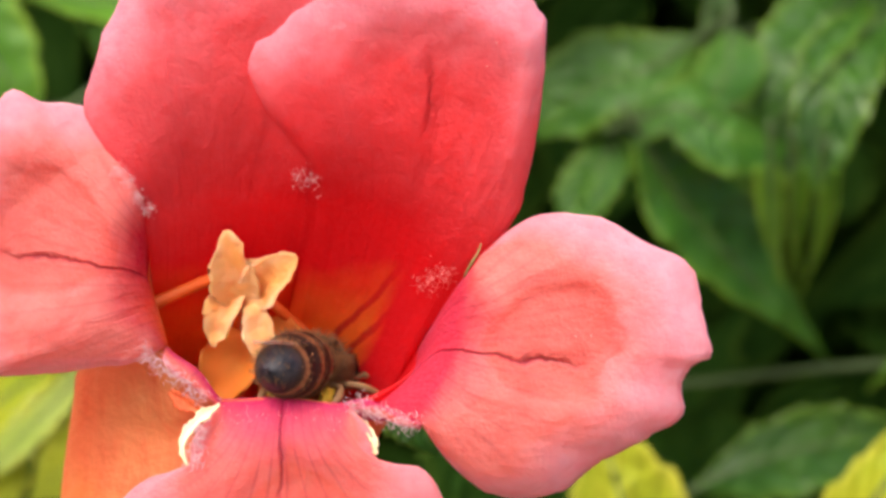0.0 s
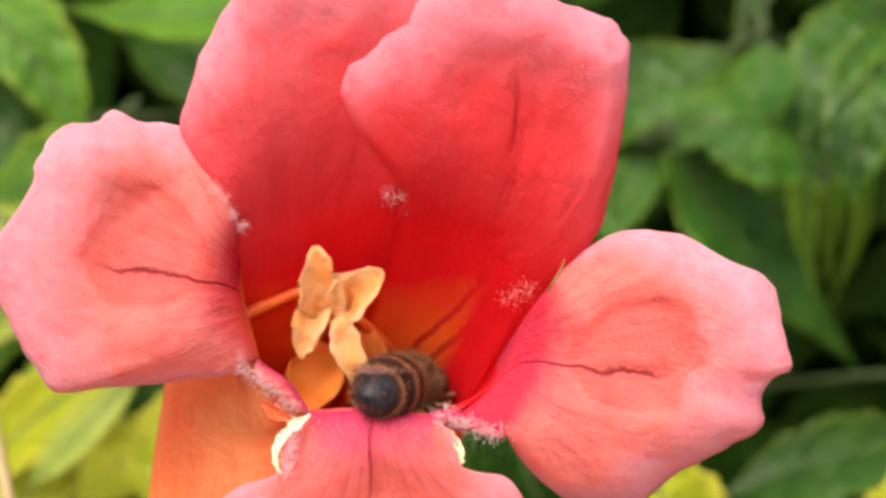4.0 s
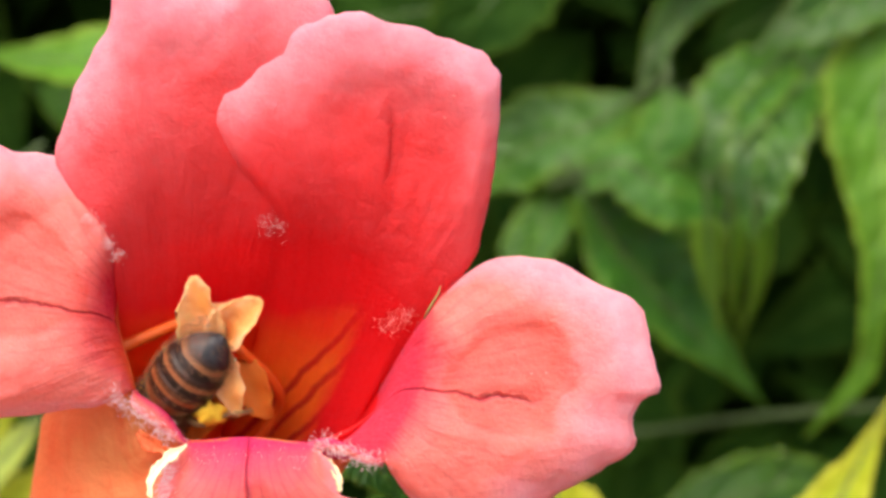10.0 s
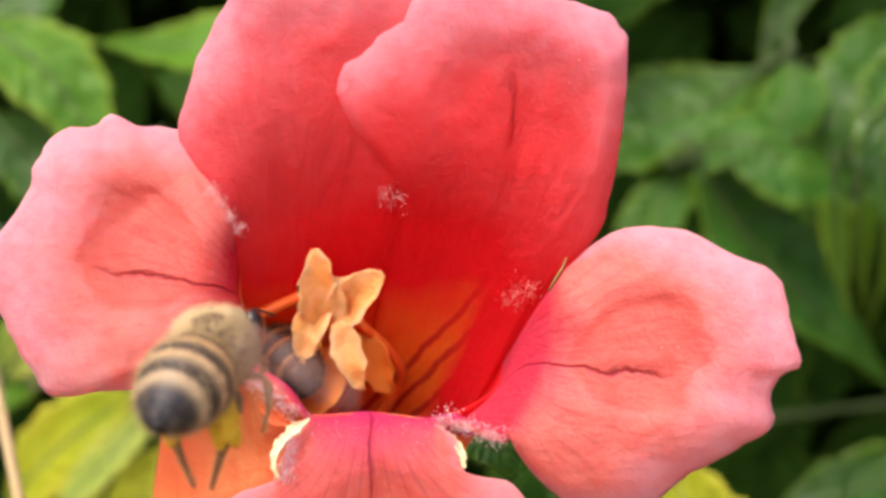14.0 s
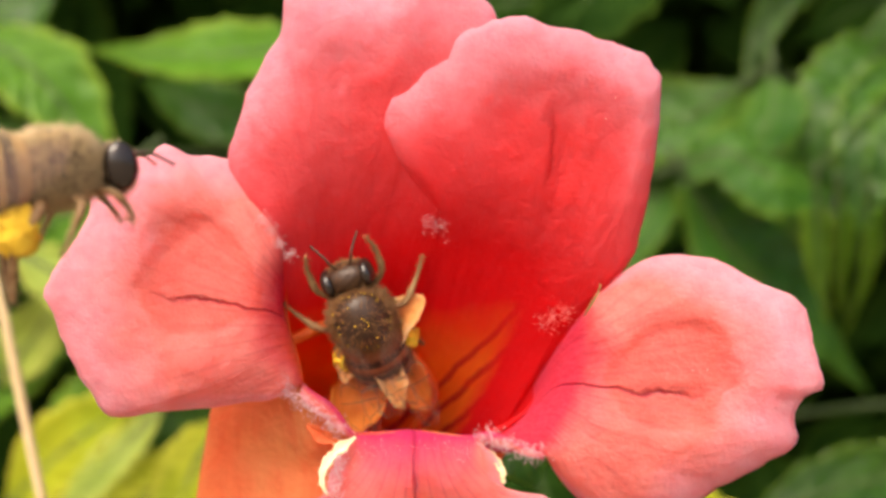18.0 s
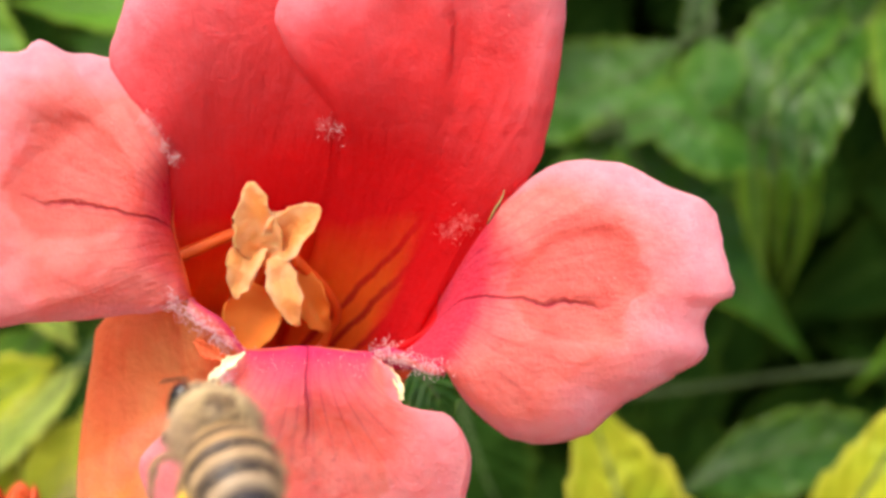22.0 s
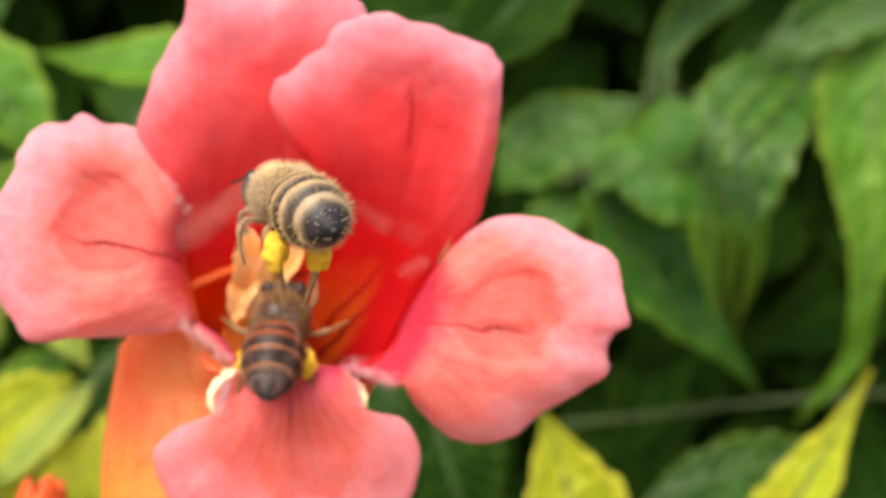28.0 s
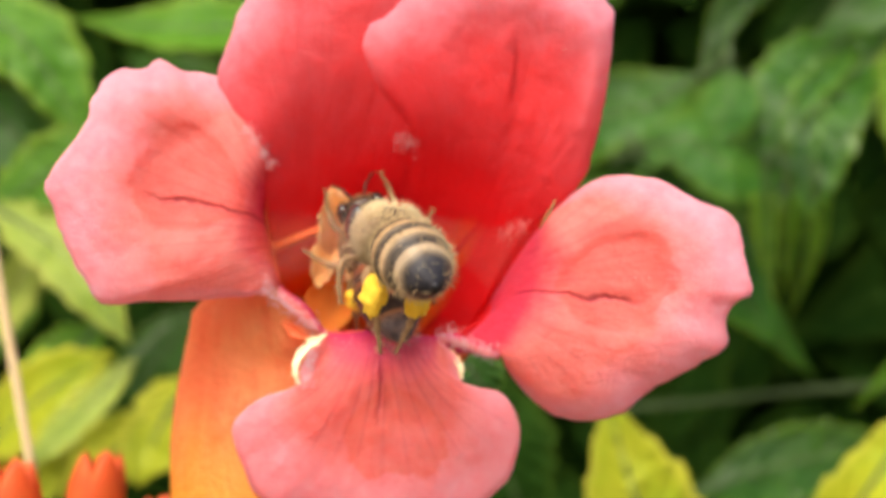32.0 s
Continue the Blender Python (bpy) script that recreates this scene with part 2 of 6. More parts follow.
def throat_material():
    n = Nodes("throat", 0.5, 0.3)
    uv, ob = n.coord("UV"), n.coord("Object")
    x, y = n.split(uv)[0], n.split(uv)[1]
    h = n.t.nodes.new("ShaderNodeMapRange")
    n.put(n.calc("SUBTRACT", n.split(ob)[2], n.calc("MULTIPLY", n.calc("SUBTRACT", n.split(ob)[0], 0.008), 0.3)), h.inputs[0])
    h.inputs[1].default_value, h.inputs[2].default_value = 0.032, 0.053
    z = n.calc("ADD", h.outputs[0], n.calc("MULTIPLY", n.calc("SUBTRACT", n.noise(ob, 260, 2), 0.5), 0.25))
    c = n.ramp(z, (0.0, (0.74, 0.012, 0.02)), (0.6, (0.86, 0.01, 0.015)))
    bars, inner = stripes(n, ob)
    c = n.mix(bars, c, inner)
    n.color(c)
    n.bump(n.calc("ADD", n.noise(ob, 1400, 3), n.calc("MULTIPLY", bars, -0.6)), 0.0002, 0.5)
    n.soft(0.2, 0.001)
    n.glow_through(0.55, c)
    return n.m


THROAT = throat_material()


def plain(name, c, c2, scale=1500, rough=0.55, spec=0.3, relief=0.00015, glow=0.0, soft=0.0):
    n = Nodes(name, rough, spec)
    ob = n.coord("Object")
    f = n.noise(ob, scale, 4)
    f2 = n.noise(ob, scale * 0.18, 2)
    n.color(n.mix(n.ramp(f2, (0.35, 0.0), (0.68, 0.7)), n.mix(n.ramp(f, (0.3, 0.0), (0.75, 0.6)), c, c2), tuple(0.5 * (a + b) for a, b in zip(c, c2))))
    n.bump(f, relief, 0.6)
    if soft:
        n.soft(soft, 0.0008)
    if glow:
        n.glow_through(glow, c)
    return n.m




def anther_material():
    """UV x runs round the sac: its seams are orange, its skin pale."""
    n = Nodes("anther", 0.6, 0.15)
    ob = n.coord("Object")
    x = n.split(n.coord("UV"))[0]
    seam = n.calc("ABSOLUTE", n.calc("SINE", n.calc("MULTIPLY", x, math.tau)))
    seam = n.calc("ADD", seam, n.calc("MULTIPLY", n.calc("SUBTRACT", n.noise(ob, 900, 3), 0.5), 0.5))
    c = n.mix(n.ramp(n.noise(ob, 500, 3), (0.35, 0.0), (0.7, 1.0)), (0.84, 0.46, 0.16), (0.9, 0.62, 0.36))
    c = n.mix(n.ramp(seam, (0.72, 0.0), (1.0, 0.5)), c, (0.84, 0.3, 0.05))
    n.color(c)
    n.bump(n.noise(ob, 900, 4), 0.0006, 0.7)
    n.soft(0.3, 0.0008)
    n.glow_through(0.4, (0.95, 0.5, 0.15))
    return n.m


def tube_material():
    """Salmon orange, streaked along the tube, yellow towards the calyx."""
    n = Nodes("tube_skin", 0.5, 0.25)
    ob = n.coord("Object")
    streak = n.noise(n.stretch(ob, (1.0, 1.0, 0.3)), 520, 4, 0.6, 0.8)
    broad = n.noise(n.stretch(ob, (1.0, 1.0, 0.4)), 150, 3)
    z = n.calc("ADD", n.calc("MULTIPLY", n.split(ob)[2], 25.0), n.calc("MULTIPLY", n.calc("SUBTRACT", broad, 0.5), 0.35))
    c = n.mix(n.ramp(broad, (0.36, 0.0), (0.64, 1.0)), (0.92, 0.22, 0.085), (0.95, 0.4, 0.16))
    c = n.mix(n.ramp(streak, (0.45, 0.0), (0.7, 0.65)), c, (0.86, 0.15, 0.05))
    c = n.mix(n.ramp(z, (0.5, 1.0), (0.78, 0.0)), c, (0.95, 0.5, 0.06))
    n.color(c)
    n.bump(n.calc("ADD", streak, n.noise(ob, 1300, 3)), 0.0005, 0.6)
    n.soft(0.2, 0.0008)
    n.glow_through(0.5, c)
    return n.m


ANTHER = anther_material()
FILAMENT = plain("filament", (0.86, 0.13, 0.02), (0.9, 0.2, 0.03), 900, 0.4, glow=0.2)
ANTHER_OLD = plain("old_anther", (0.84, 0.24, 0.03), (0.88, 0.34, 0.08), 700, 0.6, 0.15, soft=0.3, glow=0.4)
TORN = plain("torn_edge", (0.86, 0.76, 0.55), (0.9, 0.62, 0.25), 1500, 0.7)
HAIRS = plain("cleft_hairs", (0.88, 0.34, 0.34), (0.9, 0.56, 0.52), 3000, 0.7, glow=0.4)
LIP_HAIRS = plain("lip_hairs", (0.88, 0.6, 0.66), (0.92, 0.8, 0.82), 3000, 0.7, glow=0.3)
TUBE_SKIN = tube_material()
CALYX = plain("calyx", (0.72, 0.14, 0.03), (0.6, 0.05, 0.02), 500, 0.5, glow=0.3)
SPECK = plain("speck", (0.2, 0.16, 0.05), (0.3, 0.24, 0.1), 3000, 0.6)


def leaf_material(name, c, c2, rib, glow, rough=0.48, spec=0.12):
    """UV: x across the blade (0.5 is the midrib), y from stalk to tip."""
    n = Nodes(name, rough, spec)
    uv, ob = n.coord("UV"), n.coord("Object")
    x, y = n.split(uv)[0], n.split(uv)[1]
    side = n.calc("ABSOLUTE", n.calc("SUBTRACT", x, 0.5))
    slant = n.calc("SUBTRACT", y, n.calc("MULTIPLY", side, 0.55))
    slant = n.calc("ADD", slant, n.calc("MULTIPLY", n.calc("SUBTRACT", n.noise(ob, 130, 2), 0.5), 0.06))
    wave = n.calc("SINE", n.calc("MULTIPLY", slant, 52.0))
    vein = n.ramp(wave, (0.9, 0.0), (1.0, 0.75))
    mid = n.ramp(side, (0.0, 1.0), (0.018, 0.6), (0.04, 0.0))
    blotch = n.noise(ob, 95, 3)
    info = n.t.nodes.new("ShaderNodeObjectInfo").outputs["Random"]
    col = n.mix(n.ramp(blotch, (0.3, 0.0), (0.7, 1.0)), c, c2)
    col = n.mix(n.calc("MULTIPLY", info, 0.45), col, tuple(v * 0.55 for v in c))
    col = n.mix(n.ramp(n.noise(ob, 900, 3), (0.4, 0.0), (0.8, 0.25)), col, tuple(v * 0.6 for v in c2))
    edge = n.ramp(n.calc("ADD", side, n.calc("MULTIPLY", n.noise(ob, 120, 2), 0.14)), (0.46, 0.0), (0.56, 0.7))
    col = n.mix(edge, col, (rib[0] * 1.15, rib[1], rib[2] * 0.6))
    col = n.mix(n.calc("MAXIMUM", n.calc("MULTIPLY", vein, 0.22), mid), col, rib)
    n.color(col)
    puff = n.calc("MULTIPLY", n.calc("ABSOLUTE", n.calc("SINE", n.calc("MULTIPLY", slant, 26.0))), 1.0)
    swell = n.calc("MULTIPLY", n.noise(ob, 170, 2), 6.0)
    n.bump(n.calc("ADD", swell, n.calc("ADD", puff, n.calc("MULTIPLY", n.noise(ob, 500, 3), 0.4))), 0.00045, 0.9)
    n.glow_through(glow, c2)
    return n.m


LEAF = leaf_material("leaf_green", (0.026, 0.125, 0.01), (0.068, 0.2, 0.016), (0.14, 0.29, 0.03), 0.34, 0.36, 0.34)
# leaf green darkened to stand for the shade deep in the hedge
LEAF_SHADED = leaf_material("leaf_shaded", (0.01, 0.036, 0.004), (0.024, 0.065, 0.007), (0.035, 0.08, 0.014), 0.15, 0.65, 0.03)
LEAF_LIGHT = leaf_material("leaf_light", (0.07, 0.22, 0.012), (0.13, 0.31, 0.022), (0.26, 0.45, 0.07), 0.36, 0.42, 0.2)
LEAF_YELLOW = leaf_material("leaf_yellow", (0.29, 0.41, 0.015), (0.55, 0.56, 0.03), (0.56, 0.62, 0.12), 0.38, 0.45, 0.2)
LEAF_PALE = leaf_material("leaf_pale", (0.28, 0.42, 0.05), (0.42, 0.5, 0.1), (0.5, 0.58, 0.2), 0.38, 0.42, 0.25)
LEAF_MID = leaf_material("leaf_mid", (0.02, 0.088, 0.007), (0.05, 0.15, 0.012), (0.1, 0.22, 0.02), 0.3, 0.34, 0.38)
BARK = plain("vine_bark", (0.16, 0.11, 0.07), (0.28, 0.21, 0.14), 160, 0.85, relief=0.002)
STEM = plain("stem", (0.04, 0.075, 0.022), (0.07, 0.11, 0.035), 500, 0.6)
STALK = plain("dry_stalk", (0.5, 0.38, 0.2), (0.6, 0.48, 0.28), 600, 0.7)
SOIL = plain("soil", (0.2, 0.155, 0.105), (0.29, 0.23, 0.16), 30, 0.9, relief=0.02)

# the bee
FUR = plain("bee_fur", (0.5, 0.37, 0.19), (0.68, 0.54, 0.34), 3500, 0.75)
# brown fur, darkened further for the shade inside the throat
FUR_BROWN_SHADED = plain("bee_fur_brown_shaded", (0.17, 0.075, 0.028), (0.37, 0.19, 0.08), 3500, 0.75)
CHITIN = plain("bee_chitin", (0.03, 0.014, 0.008), (0.06, 0.028, 0.014), 2500, 0.38, 0.35, 0.00006)
EYE = plain("bee_eye", (0.012, 0.009, 0.008), (0.03, 0.02, 0.015), 5000, 0.18, 0.6, 0.00002)
POLLEN = plain("pollen", (0.76, 0.46, 0.025), (0.84, 0.58, 0.07), 3500, 0.8, relief=0.0003)
LEG = plain("bee_leg", (0.14, 0.07, 0.03), (0.42, 0.26, 0.12), 2500, 0.5)


def abdomen_material(name, dark, front, rear, thin=0.0, tip=0.2):
    """Bands across the body, wider and warmer towards the waist, black at the tip."""
    n = Nodes(name, 0.45, 0.28)
    ob = n.coord("Object")
    o = n.split(ob)
    back = n.t.nodes.new("ShaderNodeMapRange")
    n.put(o[1], back.inputs[0])
    back.inputs[1].default_value, back.inputs[2].default_value = -0.0082, -0.0012
    y = n.calc("ADD", back.outputs[0], n.calc("MULTIPLY", n.calc("SUBTRACT", n.noise(ob, 900, 2), 0.5), 0.02))
    band = n.calc("FRACT", n.calc("MULTIPLY", y, 5.0))
    amber = n.mix(n.ramp(y, (0.25, 0.0), (0.8, 1.0)), rear, front)
    narrow = n.ramp(band, (0.0, 0.0), (0.14 + 0.2 * thin, 0.25 - 0.15 * thin), (0.42 + 0.08 * thin, 1.0), (0.62, 1.0), (0.7, 0.0))
    wide = n.ramp(band, (0.0, 0.1), (0.2, 0.75), (0.6, 1.0), (0.72, 0.1))
    c = n.mix(n.mix(n.ramp(y, (0.55, 0.0), (0.9, 1.0)), narrow, wide), dark, amber)
    c = n.mix(n.ramp(y, (tip - 0.06, 1.0), (tip, 0.0)), c, n.mix(n.ramp(n.noise(ob, 1500, 4), (0.4, 0.0), (0.75, 0.6)), (0.008, 0.008, 0.013), (0.06, 0.055, 0.06)))
    n.color(c)
    n.bump(n.noise(ob, 4000, 3), 0.00008, 0.5)
    return n.m


ABDOMEN = abdomen_material("bee_abdomen", (0.035, 0.026, 0.02), (0.45, 0.28, 0.12), (0.33, 0.25, 0.165), tip=0.25)
# brown bands, with the red shade of the throat in their colour
ABDOMEN_BROWN_SHADED = abdomen_material("bee_abdomen_brown_shaded", (0.012, 0.004, 0.003), (0.25, 0.065, 0.022), (0.17, 0.07, 0.03), 1.0, 0.26)


def wing_material(name, haze):
    n = Nodes(name, 0.3, 0.45)
    uv = n.coord("UV")
    v = n.t.nodes.new("ShaderNodeTexVoronoi")
    v.feature = "DISTANCE_TO_EDGE"
    n.put(n.stretch(uv, (5, 3, 1)), v.inputs["Vector"])
    v.inputs["Scale"].default_value = 1.0
    line = n.ramp(v.outputs["Distance"], (0.0, 1.0), (0.05, 0.0))
    n.color(n.mix(line, (0.36, 0.22, 0.19), (0.14, 0.07, 0.045)))
    n.put(n.calc("ADD", n.calc("MULTIPLY", line, 0.4), haze), n.p.inputs["Alpha"])
    return n.m


WING = wing_material("bee_wing", 0.1)
WING_WORN = wing_material("bee_wing_worn", 0.2)
WING_CLEAR = wing_material("bee_wing_clear", 0.03)


# ---- building ----
def root(name, at, label, category, group="", kind=""):
    ob = new(name)
    ob.location = at
    ob.empty_display_size = 0.005
    return tagged(ob, label, category, group, kind)


def part(name, bm, material, parent, label="", smooth=True):
    me = bpy.data.meshes.new(name)
    bm.normal_update()
    bm.to_mesh(me)
    bm.free()
    me.materials.append(material)
    if smooth:
        me.polygons.foreach_set("use_smooth", [True] * len(me.polygons))
    ob = new(name, me)
    ob.parent = parent
    if label:
        ob["label"] = label
    return ob


def grid(rows, uvs=None, closed=False):
    """A bmesh sheet through rows of points."""
    bm = bmesh.new()
    layer = bm.loops.layers.uv.new("UVMap")
    vs = [[bm.verts.new(p) for p in r] for r in rows]
    h, w = len(rows), len(rows[0])
    for i in range(h - 1):
        for j in range(w if closed else w - 1):
            k = (j + 1) % w
            f = bm.faces.new((vs[i][j], vs[i][k], vs[i + 1][k], vs[i + 1][j]))
            for loop, (a, b) in zip(f.loops, ((i, j), (i, j + 1), (i + 1, j + 1), (i + 1, j))):
                loop[layer].uv = uvs(a, b) if uvs else (b / w, a / (h - 1))
    return bm


def spline(points, n, closed=False):
    """n+1 points on a smooth curve through the given ones, evenly by length."""
    pts = [Vector(p) for p in points]
    ends = [pts[0] * 2 - pts[1]] + pts + [pts[-1] * 2 - pts[-2]]
    fine = []
    for i in range(1, len(ends) - 2):
        a, b, c, d = ends[i - 1:i + 3]
        for k in range(16):
            s = k / 16
            fine.append(0.5 * (2 * b + (c - a) * s + (2 * a - 5 * b + 4 * c - d) * s ** 2 + (3 * b - a - 3 * c + d) * s ** 3))
    fine.append(pts[-1])
    run = [0.0]
    for a, b in zip(fine, fine[1:]):
        run.append(run[-1] + (b - a).length)
    out, j = [], 0
    for k in range(n + 1):
        want = run[-1] * k / n
        while j < len(run) - 2 and run[j + 1] < want:
            j += 1
        span = run[j + 1] - run[j] or 1
        out.append(fine[j].lerp(fine[j + 1], min(1, max(0, (want - run[j]) / span))))
    return out


def pipe(points, radii, n=16, sides=10, cap=True):
    """A tube of changing thickness along a smooth curve, in the points' units."""
    c = spline(points, n)
    rad = np.interp(np.linspace(0, 1, n + 1), np.linspace(0, 1, len(radii)), radii)
    rows, side = [], None
    for i, p in enumerate(c):
        d = (c[min(i + 1, n)] - c[max(i - 1, 0)]).normalized()
        if side is None:
            side = d.orthogonal().normalized()
        side = (side - d * side.dot(d)).normalized()
        up = d.cross(side)
        rows.append([p + (side * math.cos(a) + up * math.sin(a)) * float(rad[i]) for a in np.linspace(0, math.tau, sides, endpoint=False)])
    bm = grid(rows, closed=True)
    if cap:
        bm.verts.ensure_lookup_table()
        bm.faces.new([bm.verts[k] for k in range(sides)][::-1])
        bm.faces.new([bm.verts[n * sides + k] for k in range(sides)])
    return bm


def ball(centre, size, segments=20, rings=14, dent=0.0, seed=0):
    bm = bmesh.new()
    bmesh.ops.create_uvsphere(bm, u_segments=segments, v_segments=rings, radius=1.0)
    for v in bm.verts:
        k = 1 + dent * noise.noise(v.co * 2.3 + Vector((seed, 0, 0)))
        v.co = Vector(centre) + Vector((v.co.x * size[0], v.co.y * size[1], v.co.z * size[2])) * k
    return bm


def hairs(spots, length, width, rng, droop=0.0, spread=0.35):
    """Thin spikes; spots are pairs of place and way."""
    bm = bmesh.new()
    for p, d in spots:
        d = (d + Vector((rng.gauss(0, spread), rng.gauss(0, spread), rng.gauss(0, spread) - droop))).normalized()
        s = d.orthogonal().normalized() * width
        s.rotate(Matrix.Rotation(rng.random() * math.tau, 3, d))
        q = d.cross(s)
        ln = length * rng.uniform(0.6, 1.2)
        a, b, c, e = (bm.verts.new(x) for x in (p + s, p - s * 0.5 + q * 0.8, p - s * 0.5 - q * 0.8, p + d * ln))
        bm.faces.new((a, b, e)), bm.faces.new((b, c, e)), bm.faces.new((c, a, e))
    return bm


def mm(v):
    return Vector(v) * MM


# ---- ground and hedge behind ----
def build_ground():
    n = 60
    rows = []
    for i in range(n + 1):
        r = []
        for j in range(n + 1):
            x = math.copysign(abs(j / n * 2 - 1) ** 4, j - n / 2) * 400
            y = math.copysign(abs(i / n * 2 - 1) ** 4, i - n / 2) * 400
            r.append(Vector((x, y, 0.03 * noise.noise(Vector((x * 1.5, y * 1.5, 0))))))
        rows.append(r)
    tagged(part("ground", grid(rows), SOIL, None), "bare brown soil under the hedge", "ground", kind="structure")


build_ground()

# ---- the trumpet flower ----
FLOWER = V(-16, 89, -48)  # where the tube meets its calyx


def F(x, y, z):
    """Flower millimetres to the space of its root."""
    return V(x, y, z) - FLOWER


flower = root("trumpet_flower", FLOWER, "coral-red trumpet vine flower, wide open, with five lobes", "flower")

# clefts between the lobes, and the line of the tube
TOP, RIGHT, LEFT = (-6.9, 78.3, 3.4), (3.8, 79.4, -2.6), (-17.8, 77.9, 1.8)
LOW_RIGHT, LIP_RIGHT, LIP_LEFT, LOW_LEFT = (0.5, 78.0, -13.0), (-4.3, 77.9, -11.9), (-12.9, 78.1, -11.7), (-16.6, 78.4, -8.0)
MOUTH = Vector((-7.6, 78.4, -4.2))
SPINE = [(-8.3, 80.5, -6.2), (-11.0, 83.0, -10.5), (-14.0, 84.5, -15.5), (-15.8, 85.5, -24.0), (-16.5, 86.5, -36.0), (-16.0, 89.0, -48.0)]
SPINE_LINE = spline(SPINE, 40)


def tube_point(k, a, grow=1.0):
    """The wall of the tube, k from mouth (0) to calyx (1), at the angle a."""
    i = min(39, int(k * 40))
    c = SPINE_LINE[i].lerp(SPINE_LINE[i + 1], k * 40 - i)
    lean = min(1.0, k / 0.5)
    if math.sin(a) > 0:
        up = Vector((0, 0.86 + 0.14 * lean, 0.5 * (1 - lean))).normalized()
    else:
        up = Vector((0, 0.45 + 0.55 * lean, 0.85 * (1 - lean))).normalized() * (0.7 + 0.3 * lean)
    wide = float(np.interp(k, [0, 0.1, 0.2, 0.4, 0.6, 0.85, 1], [10.4, 10.3, 10.2, 9.8, 9.0, 6.6, 4.4]))
    high = float(np.interp(k, [0, 0.1, 0.2, 0.4, 0.6, 0.85, 1], [5.4, 5.7, 6.3, 7.2, 7.4, 6.0, 4.4]))
    rib = 1 + 0.012 * math.sin(a * 5 + 1.0)
    if math.cos(a) < 0 and grow > 1.03:
        wide *= 1 + 0.24 * math.exp(-((k - 0.08) / 0.12) ** 2) + 0.05 * math.exp(-((k - 0.3) / 0.15) ** 2)
    return c + (Vector((1, 0, 0)) * math.cos(a) * wide + up * math.sin(a) * high) * rib * grow


def mouth_angle(p):
    return math.atan2((p[2] - MOUTH.z) / 7.7, (p[0] - MOUTH.x) / 10.6)


def mouth_edge(a, b, s, sag):
    """The rim of the throat between two clefts, bowed out by sag."""
    p = Vector(a).lerp(Vector(b), s)
    out = p - MOUTH
    out.y = 0
    return p + out.normalized() * sag * math.sin(math.pi * s) ** 2


def gullet(m, k, grow=0.0):
    """From the throat (k 0) to the point m of its rim (k 1)."""
    angle = mouth_angle(m)
    deep = tube_point(0.12, angle, 1 + grow)
    inward = (MOUTH - m).normalized() + Vector((0, 0.4, 0))
    hood = min(1.0, max(0.0, math.sin(angle) / 0.6))
    hood = hood * hood * (3 - 2 * hood)
    ctrl = m + (inward.normalized() * 1.4).lerp(Vector((-0.3, 1.0, -3.4)), hood)
    p = deep * (1 - k) ** 2 + ctrl * 2 * k * (1 - k) + m * k ** 2
    out = p - MOUTH
    out.y = 0
    if not grow:
        return p
    if hood > 0:
        p = p + Vector((0, 3.2 * hood * (1 - 0.5 * k), 0))
    belly = min(1.0, max(0.0, -0.05 - math.sin(angle)) / 0.4) if math.cos(angle) < -0.25 else 0.0
    fore = 1.0 - 2.0 * belly
    return p + out.normalized() * grow * 7 * (1 - k) + Vector((0, fore * grow * (4 + 16 * k * (1 - k)) * (1 - k), 0))


